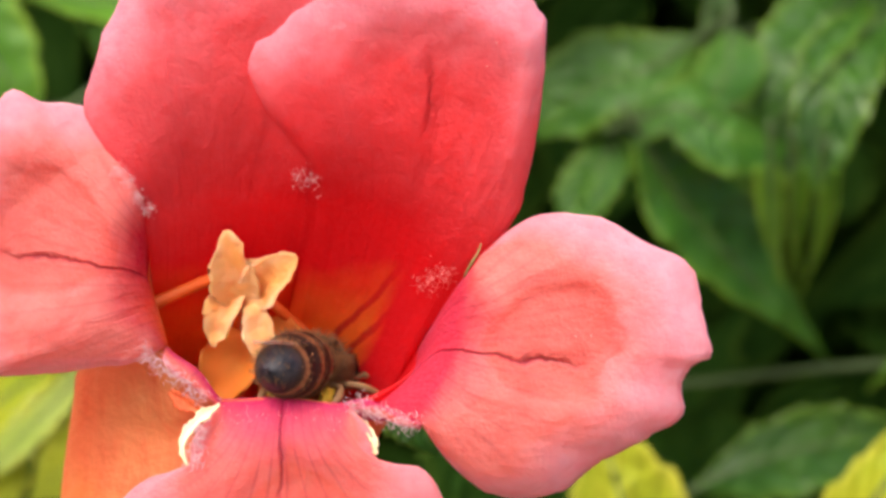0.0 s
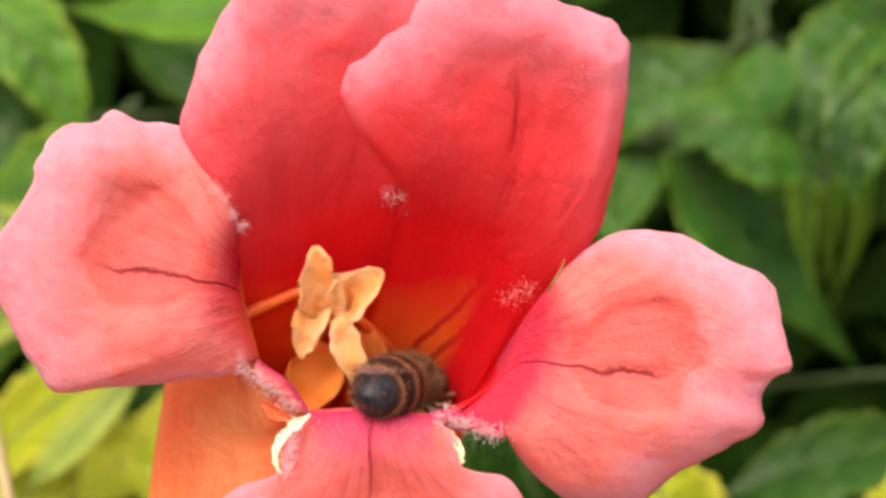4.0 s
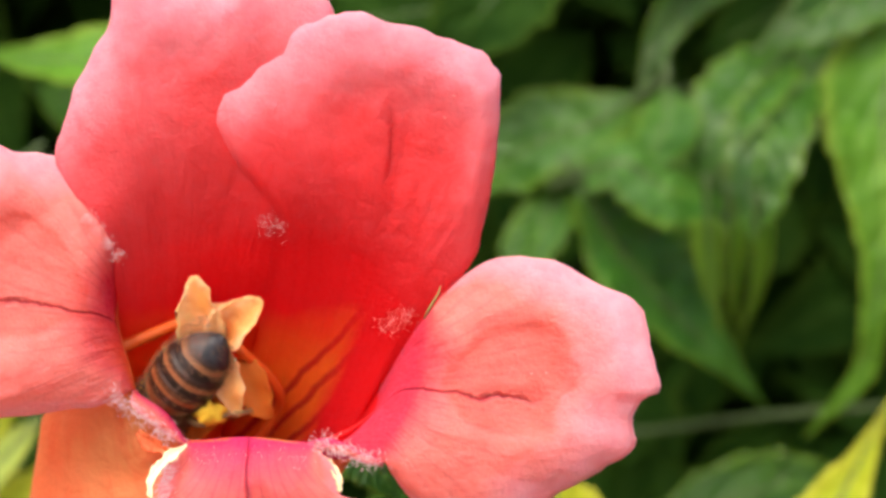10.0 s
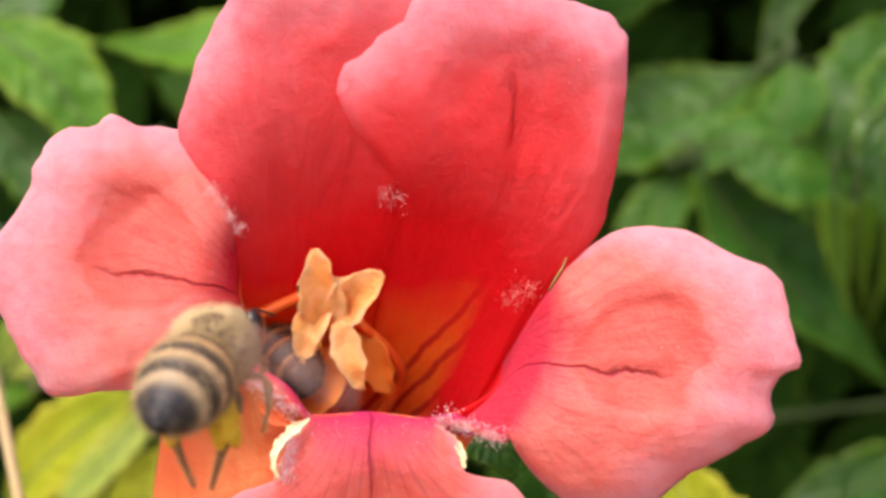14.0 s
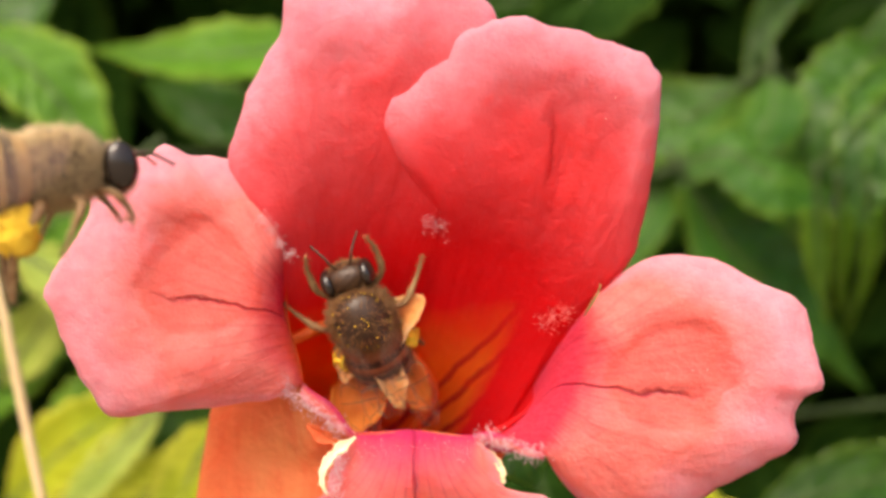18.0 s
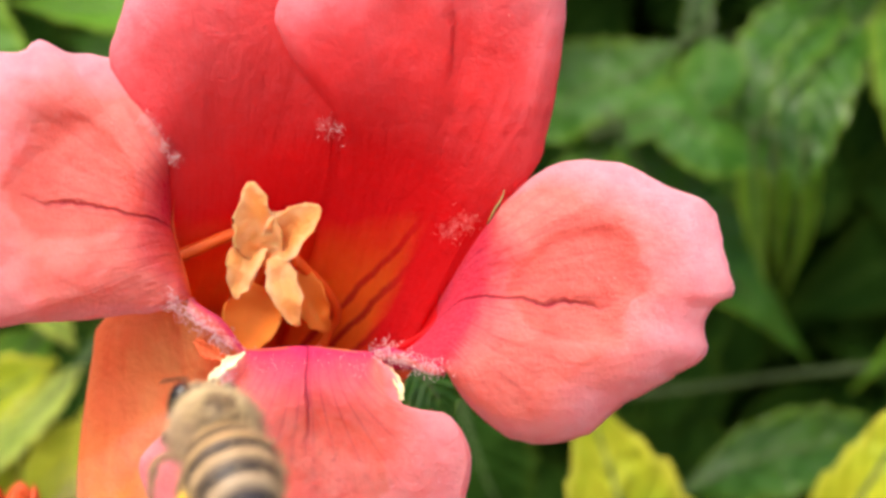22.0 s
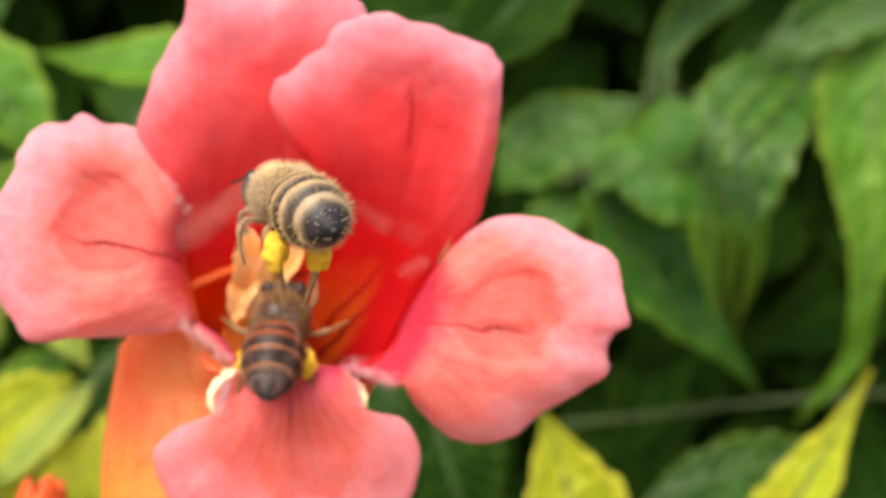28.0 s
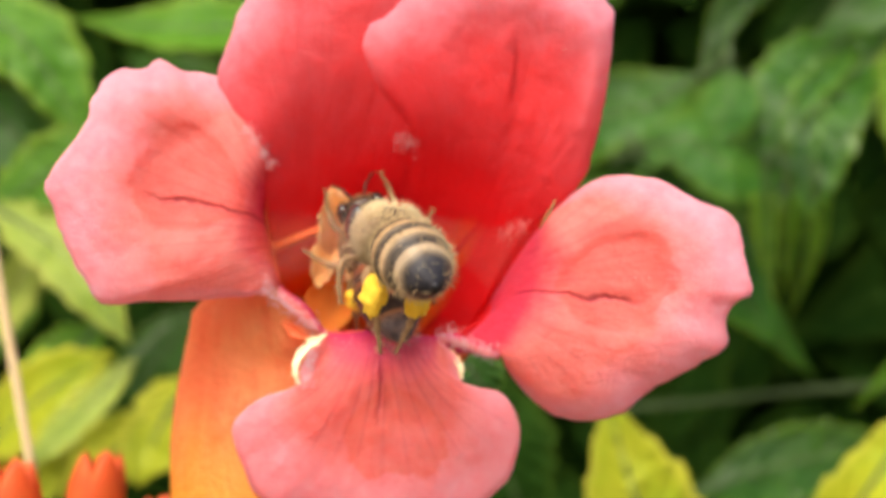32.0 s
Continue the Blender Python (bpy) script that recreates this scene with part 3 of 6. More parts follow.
def petal(name, a, b, outline, tilt, bulge, hollow, curl, material, label="", seed=0, sag=0.0, ruffle=0.25, tuck=0.0, soften=12, dish=(0.5, 0.46, 0.28), round_edge=0.6, droop=0.0, crease=0.0, deep=0, puff=0.62, neck=None, fore=0.0):
    """A lobe between two clefts. outline: (x, z) corners of its rim from cleft to cleft;
    tilt: depth at the middle of the base, slope with x, slope with z; tuck: how far the first part of its rim slips behind its neighbour;
    droop: how far its lower rim rolls back; crease: depth of the fold along its middle; deep: rows that run on down the throat;
    puff: the lower, the nearer to the throat the lobe swells most; neck: the (x, z) ends of the line where a narrow neck widens;
    fore: how far the upper part of its first edge stands forward."""
    nu, nv = 88, 44
    a, b = Vector(a), Vector(b)
    mid = (a + b) / 2
    y0, sx, sz = tilt

    def depth(x, z):
        return y0 + sx * (x - mid.x) + sz * (z - mid.z)

    rim = spline([a] + [Vector((x, depth(x, z), z)) for x, z in outline] + [b], nu)
    base = [mouth_edge(a, b, j / nu, sag) for j in range(nu + 1)]
    floor = min(p.z for p in rim)
    height = max(p.z for p in rim) - floor
    rows = [[tube_point(0.42 - 0.3 * i / deep, mouth_angle(m)) for m in base] for i in range(deep)]
    for i in range(nv + 1):
        v = i / nv
        r = []
        for j in range(nu + 1):
            s = j / nu
            m, o = base[j], rim[j]
            w = max(0.0, math.sin(math.pi * s)) ** round_edge
            if v < 0.3:
                k = v / 0.3
                p = gullet(m, k)
            else:
                k = (v - 0.3) / 0.7
                p = m.lerp(o, k)
                if neck:
                    n1 = Vector((neck[0][0], y0, neck[0][1])).lerp(Vector((neck[1][0], y0, neck[1][1])), s)
                    bend = m + (n1 - m) * min(1.0, 0.5 * (o - m).length / (n1 - m).length)
                    p = m * (1 - k) ** 2 + bend * 2 * k * (1 - k) + o * k * k
                pit = 1 / (1 + (((k - dish[1]) / 0.25) ** 2 + ((s - dish[0]) / dish[2]) ** 2) ** 3)
                edge = max(0, k - 0.72) / 0.28
                lift = bulge * math.sin(math.pi * k ** puff) - hollow * pit
                p = p + Vector((0, -lift * w + curl * edge ** 2 * w, 0))
                p = p + Vector((0, droop * max(0.0, (k - 0.45) / 0.55) ** 2 * max(0.0, 0.62 - (o.z - floor) / height) * 1.6 * w, 0))
                p = p + Vector((0, crease * math.exp(-((s - dish[0] + 0.06 * (k - 0.5)) / 0.03) ** 2) * math.sin(math.pi * min(1.0, k / 0.85)) ** 2, 0))
                p = p + Vector((0, tuck * k * math.exp(-((s - 0.04) / 0.085) ** 2), 0))
                if fore:
                    rise = min(1.0, max(0.0, (o.z - 8.0) / 2.5))
                    p = p + Vector((0, -fore * rise * k * math.exp(-((s - 0.16) / 0.13) ** 2), 0))
                q = p * 0.21 + Vector((seed, 0, 0))
                p = p + Vector((0, noise.noise(q) * 0.55 * k * w, 0))
                p = p + Vector((0, (noise.noise(p * 0.6 + Vector((seed, 3, 0))) * 0.16 + noise.noise(p * 1.5 + Vector((seed, 7, 0))) * 0.07) * min(1.0, k * 3) * w, 0))
                fine = (noise.noise(o * 0.9 + Vector((seed * 3, 0, 0))) + 0.45 * noise.noise(o * 2.6 + Vector((seed, 0, 0)))) * ruffle * edge * w
                p = p + (o - m).normalized() * fine
            r.append(p)
        rows.append(r)
    net = np.array(rows)
    v = (np.arange(len(rows)) - deep) / nv
    bell = (np.exp(-((v - 0.3) / 0.17) ** 2) + (np.exp(-(v / 0.12) ** 2) if deep else 0.0)).clip(0, 1)[1:-1, None, None]
    # the seams with the neighbours are all rounded alike
    s = np.linspace(0, 1, nu + 1)
    inner = (np.minimum(s, 1 - s) / 0.12).clip(0, 1)[None, :, None]
    for turn in range(max(12, soften)):
        step = 0.5 * bell * (0.5 * (net[:-2] + net[2:]) - net[1:-1])
        net[1:-1] += step if turn < 12 else step * inner
    rows = [[F(*p) for p in r] for r in net.tolist()]
    ob = part(name, grid(rows, lambda i, j: (j / nu, max(0, i - deep) / nv)), material, flower, label)
    s = ob.modifiers.new("thickness", "SOLIDIFY")
    s.thickness, s.offset = 0.0004, -1
    return ob


right_hood = petal("petal", TOP, RIGHT, [(-9.5, 7.0), (-10.7, 8.5), (-11.0, 9.7), (-10.1, 11.5), (-7.2, 14.0), (-4.9, 16.2), (-1.8, 17.2), (1.0, 16.6), (4.1, 15.8), (6.7, 15.0), (8.2, 13.4), (8.3, 9.9), (8.0, 6.9), (7.4, 3.4), (6.5, 0.5)],
      (78.6, -0.05, -0.2), 1.3, 0.8, 1.0, HOOD_PETAL, seed=1.7, sag=1.2, tuck=1.1, fore=2.0, soften=120, dish=(0.53, 0.56, 0.2), crease=0.35, deep=8)
petal("petal", LEFT, TOP, [(-20.9, 5.6), (-21.6, 7.9), (-20.9, 10.3), (-19.6, 13.4), (-17.7, 16.3), (-17.3, 19.0), (-16.9, 21.0), (-16.1, 21.3), (-14.0, 20.0), (-10.3, 19.4), (-8.3, 20.7), (-6.1, 19.6), (-3.9, 18.9), (-2.9, 17.6), (-2.8, 15.6), (-3.7, 11.7)],
      (78.6, 0.06, -0.2), 1.3, 0.2, 1.0, HOOD_LEFT, seed=4.1, sag=1.2, soften=120, dish=(0.66, 0.6, 0.2), crease=0.2, deep=8)
right_side = petal("petal", RIGHT, LOW_RIGHT, [(4.8, -1.2), (7.4, 0.6), (9.6, 1.0), (12.5, 0.5), (14.5, -0.7), (17.3, -2.2), (17.9, -4.8), (18.4, -7.6), (17.4, -8.4), (16.9, -10.0), (17.0, -11.6), (14.8, -13.3), (11.9, -15.1), (9.9, -16.9), (7.4, -17.8), (4.5, -17.4), (2.3, -15.7), (1.1, -14.2)],
      (78.8, -0.33, 0.13), 2.7, 1.5, 0.3, SIDE_PETAL, seed=7.3, sag=0.6, dish=(0.44, 0.4, 0.17), droop=2.4, puff=0.42)
petal("petal", LOW_LEFT, LEFT, [(-18.5, -8.9), (-20.1, -9.0), (-22.8, -9.3), (-25.9, -9.4), (-28.6, -9.6), (-30.0, -7.6), (-31.0, -5.8), (-31.7, -3.7), (-32.6, -1.0), (-31.2, 1.6), (-30.2, 4.0), (-30.1, 5.6), (-28.8, 7.6), (-26.9, 8.0), (-25.9, 8.9), (-24.4, 8.2), (-22.4, 8.0), (-20.2, 7.4), (-19.0, 5.5)],
      (77.6, 0.40, 0.2), 2.4, 1.4, 0.4, LEFT_PETAL, seed=11.9, sag=0.5, dish=(0.57, 0.4, 0.17), droop=1.4, puff=0.42)
petal("petal", LIP_RIGHT, LIP_LEFT, [(-3.1, -12.8), (-2.5, -14.1), (-2.4, -15.1), (-1.6, -15.5), (0.3, -15.6), (1.5, -16.8), (2.1, -18.6), (1.8, -20.8), (0.8, -23.0), (-2.5, -25.4), (-8.5, -26.6), (-14.5, -25.8), (-17.6, -24.2), (-18.8, -21.8), (-19.7, -19.2), (-19.2, -17.9), (-17.3, -16.4), (-15.2, -15.9), (-14.6, -15.2), (-14.4, -13.8)],
      (76.9, 0.0, 0.06), 1.4, 1.0, 1.2, LIP_PETAL, seed=15.2, sag=-0.3, ruffle=0.18, round_edge=1.0, dish=(0.45, 0.62, 0.2), droop=1.0, crease=0.2, neck=((-3.2, -15.2), (-13.8, -15.4)))
petal("rim", LOW_RIGHT, LIP_RIGHT, [(-0.4, -13.2), (-1.8, -12.7), (-3.2, -12.2)], (77.8, 0, 0.05), 0.3, 0.0, 0.1, LIP_PETAL, "magenta rim between two lobes", 18.4, sag=-1.0)
petal("rim", LIP_LEFT, LOW_LEFT, [(-13.6, -11.5), (-15.0, -10.5), (-16.5, -9.0)], (77.9, 0, 0.05), 0.2, 0.0, 0.1, LIP_PETAL, "magenta rim between two lobes", 21.4, sag=-0.4)


def build_throat():
    angles = np.linspace(0, math.tau, 72, endpoint=False)
    rows = [[F(*tube_point(float(k), a, 1.01)) for a in angles] for k in np.linspace(0.09, 1, 44)]
    inner = part("throat", grid(rows, closed=True), THROAT, flower, "orange throat with dark red stripes")
    s = inner.modifiers.new("thickness", "SOLIDIFY")
    s.thickness, s.offset = 0.00025, 1
    # the outside, from the rim of the mouth downwards
    clefts = [(RIGHT, TOP, 1.2), (TOP, LEFT, 1.2), (LEFT, LOW_LEFT, 0.5), (LOW_LEFT, LIP_LEFT, 0.0), (LIP_LEFT, LIP_RIGHT, -0.3), (LIP_RIGHT, LOW_RIGHT, 0.0), (LOW_RIGHT, RIGHT, 0.6)]
    ring = [mouth_edge(a, b, j / 14, g) for a, b, g in clefts for j in range(14)]
    rows = [[F(*gullet(m, 0.9 - i / 9, 0.07)) for m in ring] for i in range(8)]
    rows += [[F(*tube_point(float(k), mouth_angle(m), 1.07)) for m in ring] for k in np.linspace(0.13, 1, 36)]
    part("tube", grid(rows, closed=True), TUBE_SKIN, flower, "smooth orange outside of the tube")
    # calyx cup with pointed teeth
    rows = []
    n = 40
    for i in range(10):
        k = i / 9
        r = 3.0 + 3.4 * math.sin(min(1, k * 1.2) * math.pi / 2)
        ring = []
        for j in range(n):
            a = math.tau * j / n
            tooth = max(0, k - 0.7) / 0.3 * 4 * (abs((j / n * 5) % 1 - 0.5) * 2)
            ring.append(F(-16.0 + r * math.cos(a), 89 + r * math.sin(a), -56 + k * 12 + tooth))
        rows.append(ring)
    part("calyx", grid(rows, closed=True), CALYX, flower, "leathery red-orange calyx")
    part("pedicel", pipe([F(-16, 89, -55), F(-16, 100, -68), F(-16, 150, -98), F(-16, 232, -118)], [2.2 * MM, 1.5 * MM, 1.6 * MM, 2.2 * MM], 24, 10), STEM, flower, "green flower stalk")


build_throat()


def anther_lobe(base, tip, width, thick, face, bow=0.5, cup=0.2):
    """A flat pointed pollen sac, folded along its middle."""
    base, tip = Vector(base), Vector(tip)
    axis = tip - base
    side = axis.cross(Vector(face)).normalized()
    up = side.cross(axis).normalized()
    rows = []
    for i in range(13):
        s = i / 12
        w = width * (math.sin(math.pi * (0.09 + 0.87 * s) ** 0.85) ** 0.8)
        c = base + axis * s + up * bow * math.sin(math.pi * s)
        ring = []
        for j in range(12):
            a = math.tau * j / 12
            fold = cup * width * (math.cos(a) ** 2 - 0.3) * math.sin(math.pi * s)
            q = c + side * math.cos(a) * w * 0.5 + up * (math.sin(a) * thick * 0.5 + fold)
            ring.append(F(*(q + up * 0.5 * noise.noise(q * 0.9) + side * 0.32 * noise.noise(q * 1.3 + Vector((5, 0, 0))))))
        rows.append(ring)
    bm = grid(rows, closed=True)
    bm.verts.ensure_lookup_table()
    bm.faces.new([bm.verts[k] for k in range(12)][::-1])
    bm.faces.new([bm.verts[12 * 12 + k] for k in range(12)])
    return bm


def stamen(filament, thick, lobes, skin=ANTHER):
    f = part("stamen", pipe([F(*p) for p in filament], [thick * MM, thick * MM * 0.8], 20, 8), FILAMENT, flower)
    for base, tip, w in lobes:
        part("anther", anther_lobe(base, tip, w * 1.12, 0.36, (0, -1, 0.2), 0.5, 0.4), skin, f)


stamen([(-17.0, 90, -18), (-14, 88, -10), (-12.4, 83.5, -5.9), (-11.8, 81.6, -4.9)], 0.4,
       [((-11.9, 81.2, -5.9), (-12.7, 79.6, -0.3), 2.9), ((-11.6, 81.0, -5.4), (-8.1, 79.6, -1.9), 2.7)])
stamen([(-13.0, 90, -18), (-8.0, 87.5, -11), (-8.0, 84.8, -8.2), (-10.2, 82.2, -5.4)], 0.46,
       [((-12.4, 81.2, -3.9), (-13.9, 80.2, -8.2), 2.2), ((-11.3, 80.6, -5.4), (-9.6, 80.2, -10.1), 2.0)])
stamen([(-18.6, 81, -5.6), (-16.6, 82, -4.7), (-14.4, 82.2, -3.8), (-12.4, 82.0, -3.4)], 0.48, [((-12.4, 81.9, -4.2), (-10.4, 80.9, -2.4), 2.0)])
stamen([(-19.0, 88, -14), (-16.2, 86.5, -11), (-14.2, 84.5, -9), (-12.8, 83.6, -8.6)], 0.5,
       [((-12.0, 82.4, -7.6), (-14.0, 82.0, -12.4), 3.6), ((-10.2, 83.2, -6.4), (-8.0, 83.0, -10.8), 2.4)], ANTHER_OLD)


def fringe(spots, count, spread, length, label, material=HAIRS, thick=0.02):
    """Pale hairs in a cleft."""
    rng = random.Random(len(label) + count)
    where = []
    for p, d in spots:
        for _ in range(count):
            q = Vector(p) + Vector((rng.gauss(0, spread), rng.gauss(0, 0.15), rng.gauss(0, spread)))
            where.append((F(*q), Vector(d)))
    tagged(part("hair_tuft", hairs(where, length * MM, thick * MM, rng, spread=0.9), material, flower, label), kind="stuff")


fringe([((-6.9, 78.1, 3.4), (0, -1, 0.3))], 90, 0.55, 0.5, "pale hairs in the top cleft", LIP_HAIRS)
fringe([((-18.9, 76.3, 3.7), (0.5, -1, 0.2)), ((-18.4, 76.5, 2.9), (0.4, -1, 0)), ((-17.9, 76.7, 1.9), (0.4, -1, 0)), ((-17.2, 76.8, 1.1), (0.4, -1, 0))], 55, 0.24, 0.42, "pale hairs at a cleft", LIP_HAIRS)
fringe([((1.9, 78.2, -3.1), (0, -1, 0.3)), ((0.8, 78.4, -3.6), (0, -1, 0.3))], 75, 0.42, 0.36, "pale hairs at a cleft")
fringe([((-0.2 - 0.7 * k, 76.8, -12.8 + 0.26 * k), (0, -1, 0.2)) for k in range(6)], 60, 0.36, 0.42, "white hairs along the magenta lip", LIP_HAIRS, 0.03)
fringe([((-18.0 + 0.6 * k, 76.6, -7.9 - 0.42 * k), (0.3, -1, 0)) for k in range(8)], 55, 0.3, 0.42, "white hairs along the magenta lip", LIP_HAIRS, 0.03)
fringe([((-13.7 - 0.1 * k, 76.1 - 0.1 * k, -12.9 - 0.75 * k), (-0.3, -1, 0)) for k in range(4)], 60, 0.3, 0.42, "white hairs along the magenta lip", LIP_HAIRS, 0.03)
fringe([((-12.0 + 1.2 * k, 77.0, -12.5), (0, -1, 0.2)) for k in range(7)], 14, 0.5, 0.25, "white hairs along the magenta lip", LIP_HAIRS)


def torn_edge(path, widths, face, material, label, seed):
    """A ragged, curling strip of torn skin along a path."""
    rng = random.Random(seed)
    c = spline(path, 24)
    rows = []
    for i, p in enumerate(c):
        d = (c[min(i + 1, 24)] - c[max(i - 1, 0)]).normalized()
        side = d.cross(Vector(face)).normalized()
        up = side.cross(d)
        w = float(np.interp(i / 24, np.linspace(0, 1, len(widths)), widths)) * rng.uniform(0.55, 1.35)
        rows.append([F(*(p + side * w * (k / 3 - 1) + up * w * 0.45 * ((k / 3 - 1) ** 2) + up * 0.06 * rng.uniform(-1, 1))) for k in range(7)])
    ob = part("torn_edge", grid(rows), material, flower, label)
    ob.modifiers.new("thickness", "SOLIDIFY").thickness = 0.00015


torn_edge([(-12.7, 77.2, -11.6), (-13.9, 76.6, -12.4), (-14.8, 76.2, -13.5), (-14.9, 76.1, -14.6), (-14.6, 76.1, -15.4)], [0.06, 0.36, 0.26, 0.2, 0.05], (-0.2, -1, 0.2), TORN, "white torn rim beside the lip", 3)
torn_edge([(-16.1, 77.6, -10.8), (-15.2, 77.3, -11.5), (-14.0, 77.0, -12.0)], [0.15, 0.45, 0.15], (0, -1, 0.3), TUBE_SKIN, "orange torn rim beside the lip", 5)
torn_edge([(-4.2, 77.7, -12.2), (-3.2, 77.2, -12.9), (-2.6, 76.9, -13.8), (-2.4, 76.8, -14.7)], [0.08, 0.22, 0.2, 0.08], (0.2, -1, 0.2), TORN, "pale torn rim of the lip", 7)
part("tiny_bract", pipe([F(3.2, 77.4, -3.2), F(3.6, 77.0, -2.4), F(4.1, 77.0, -1.6), F(4.3, 77.2, -1.0)], [0.06 * MM, 0.09 * MM, 0.04 * MM], 8, 6), SPECK, flower, "tiny brown scale caught in the cleft")


def pale_specks(ob, places):
    """Tiny pale specks on a lobe, at (x, z)."""
    bm = bmesh.new()
    for x, z in places:
        q = F(x, 77.5, z)
        near = min((v.co for v in ob.data.vertices), key=lambda c: (c.x - q.x) ** 2 + (c.z - q.z) ** 2)
        bmesh.ops.create_icosphere(bm, subdivisions=1, radius=0.00007, matrix=Matrix.Translation(near - Vector((0, 0.00003, 0))))
    tagged(part("grains", bm, HAIRS, ob, "tiny pale specks"), kind="stuff")


pale_specks(right_hood, [(4.4, 10.1), (-0.5, 15.9), (5.3, 11.4), (6.1, 14.8)])
pale_specks(right_side, [(10.3, -6.7), (11.2, -6.9)])


# ---- leaves ----
def leaf(path, left, right, material, face, roll, wave, label, seed):
    """A leaflet along its midrib, in millimetres, stalk first. left, right: half-widths from stalk to tip, on either hand;
    face: the way its upper side looks; roll: how far the halves fold up; wave: how much its rim undulates."""
    c = spline([Vector(p) for p in path], 48)
    face = Vector(face).normalized()
    n, nw = 48, 9
    at = V(*c[0])
    rows = []
    for i, p in enumerate(c):
        s = i / n
        d = (c[min(i + 1, n)] - c[max(i - 1, 0)]).normalized()
        side = d.cross(face).normalized()
        up = side.cross(d)
        row = []
        for j in range(-nw, nw + 1):
            f = abs(j) / nw
            w = smooth_width(right if j > 0 else left, s)
            if f > 0.75:
                # a blunt tooth every few millimetres
                tooth = (s * 6 + (0.4 if j > 0 else 0.0) + 0.25 * noise.noise(Vector((s * 5, seed, 0.5)))) % 1
                w *= 1 + 0.16 * (tooth ** 1.5 - 0.3) * (1 if 0.05 < s < 0.95 else 0)
            q = p + side * math.copysign(f * w, j) + up * (roll * f * f * w)
            # blistered between the side veins, rim waved
            vein = math.sin((s - 0.11 * f) * 46 + seed)
            q += up * (0.02 * w * vein * math.sin(math.pi * min(1.0, f * 1.1)) + wave * 0.16 * w * f * noise.noise(q * 0.17 + Vector((seed, 0, 0))))
            q += up * 0.5 * wave * noise.noise(p * 0.09 + Vector((seed, 4, 0)))
            row.append(V(*q) - at)
        rows.append(row)
    thing = root("vine_leaf", at, label, "leaf", "leaves of the vine")
    blade = part("blade", grid(rows, lambda i, j: (j / (2 * nw), i / n)), material, thing)
    blade.modifiers.new("thickness", "SOLIDIFY").thickness = 0.00025
    rib = [V(*p) - at + Vector((0, 0.0002, 0)) for p in c[::4]]
    stalk = rib[0] - (rib[1] - rib[0]).normalized() * 0.007
    part("midrib", pipe([stalk] + rib[:-1], [0.0006, 0.0005, 0.00035, 0.00015], 30, 6), STEM, thing)
    return thing


def smooth_width(widths, s):
    """The half-width at s, eased from one given width to the next."""
    x = s * (len(widths) - 1)
    i = min(int(x), len(widths) - 2)
    k = x - i
    a, b = widths[max(0, i - 1)], widths[min(len(widths) - 1, i + 2)]
    p, q = widths[i], widths[i + 1]
    v = 0.5 * (2 * p + (q - a) * k + (2 * a - 5 * p + 4 * q - b) * k * k + (3 * p - a - 3 * q + b) * k ** 3)
    return max(0.05, v)


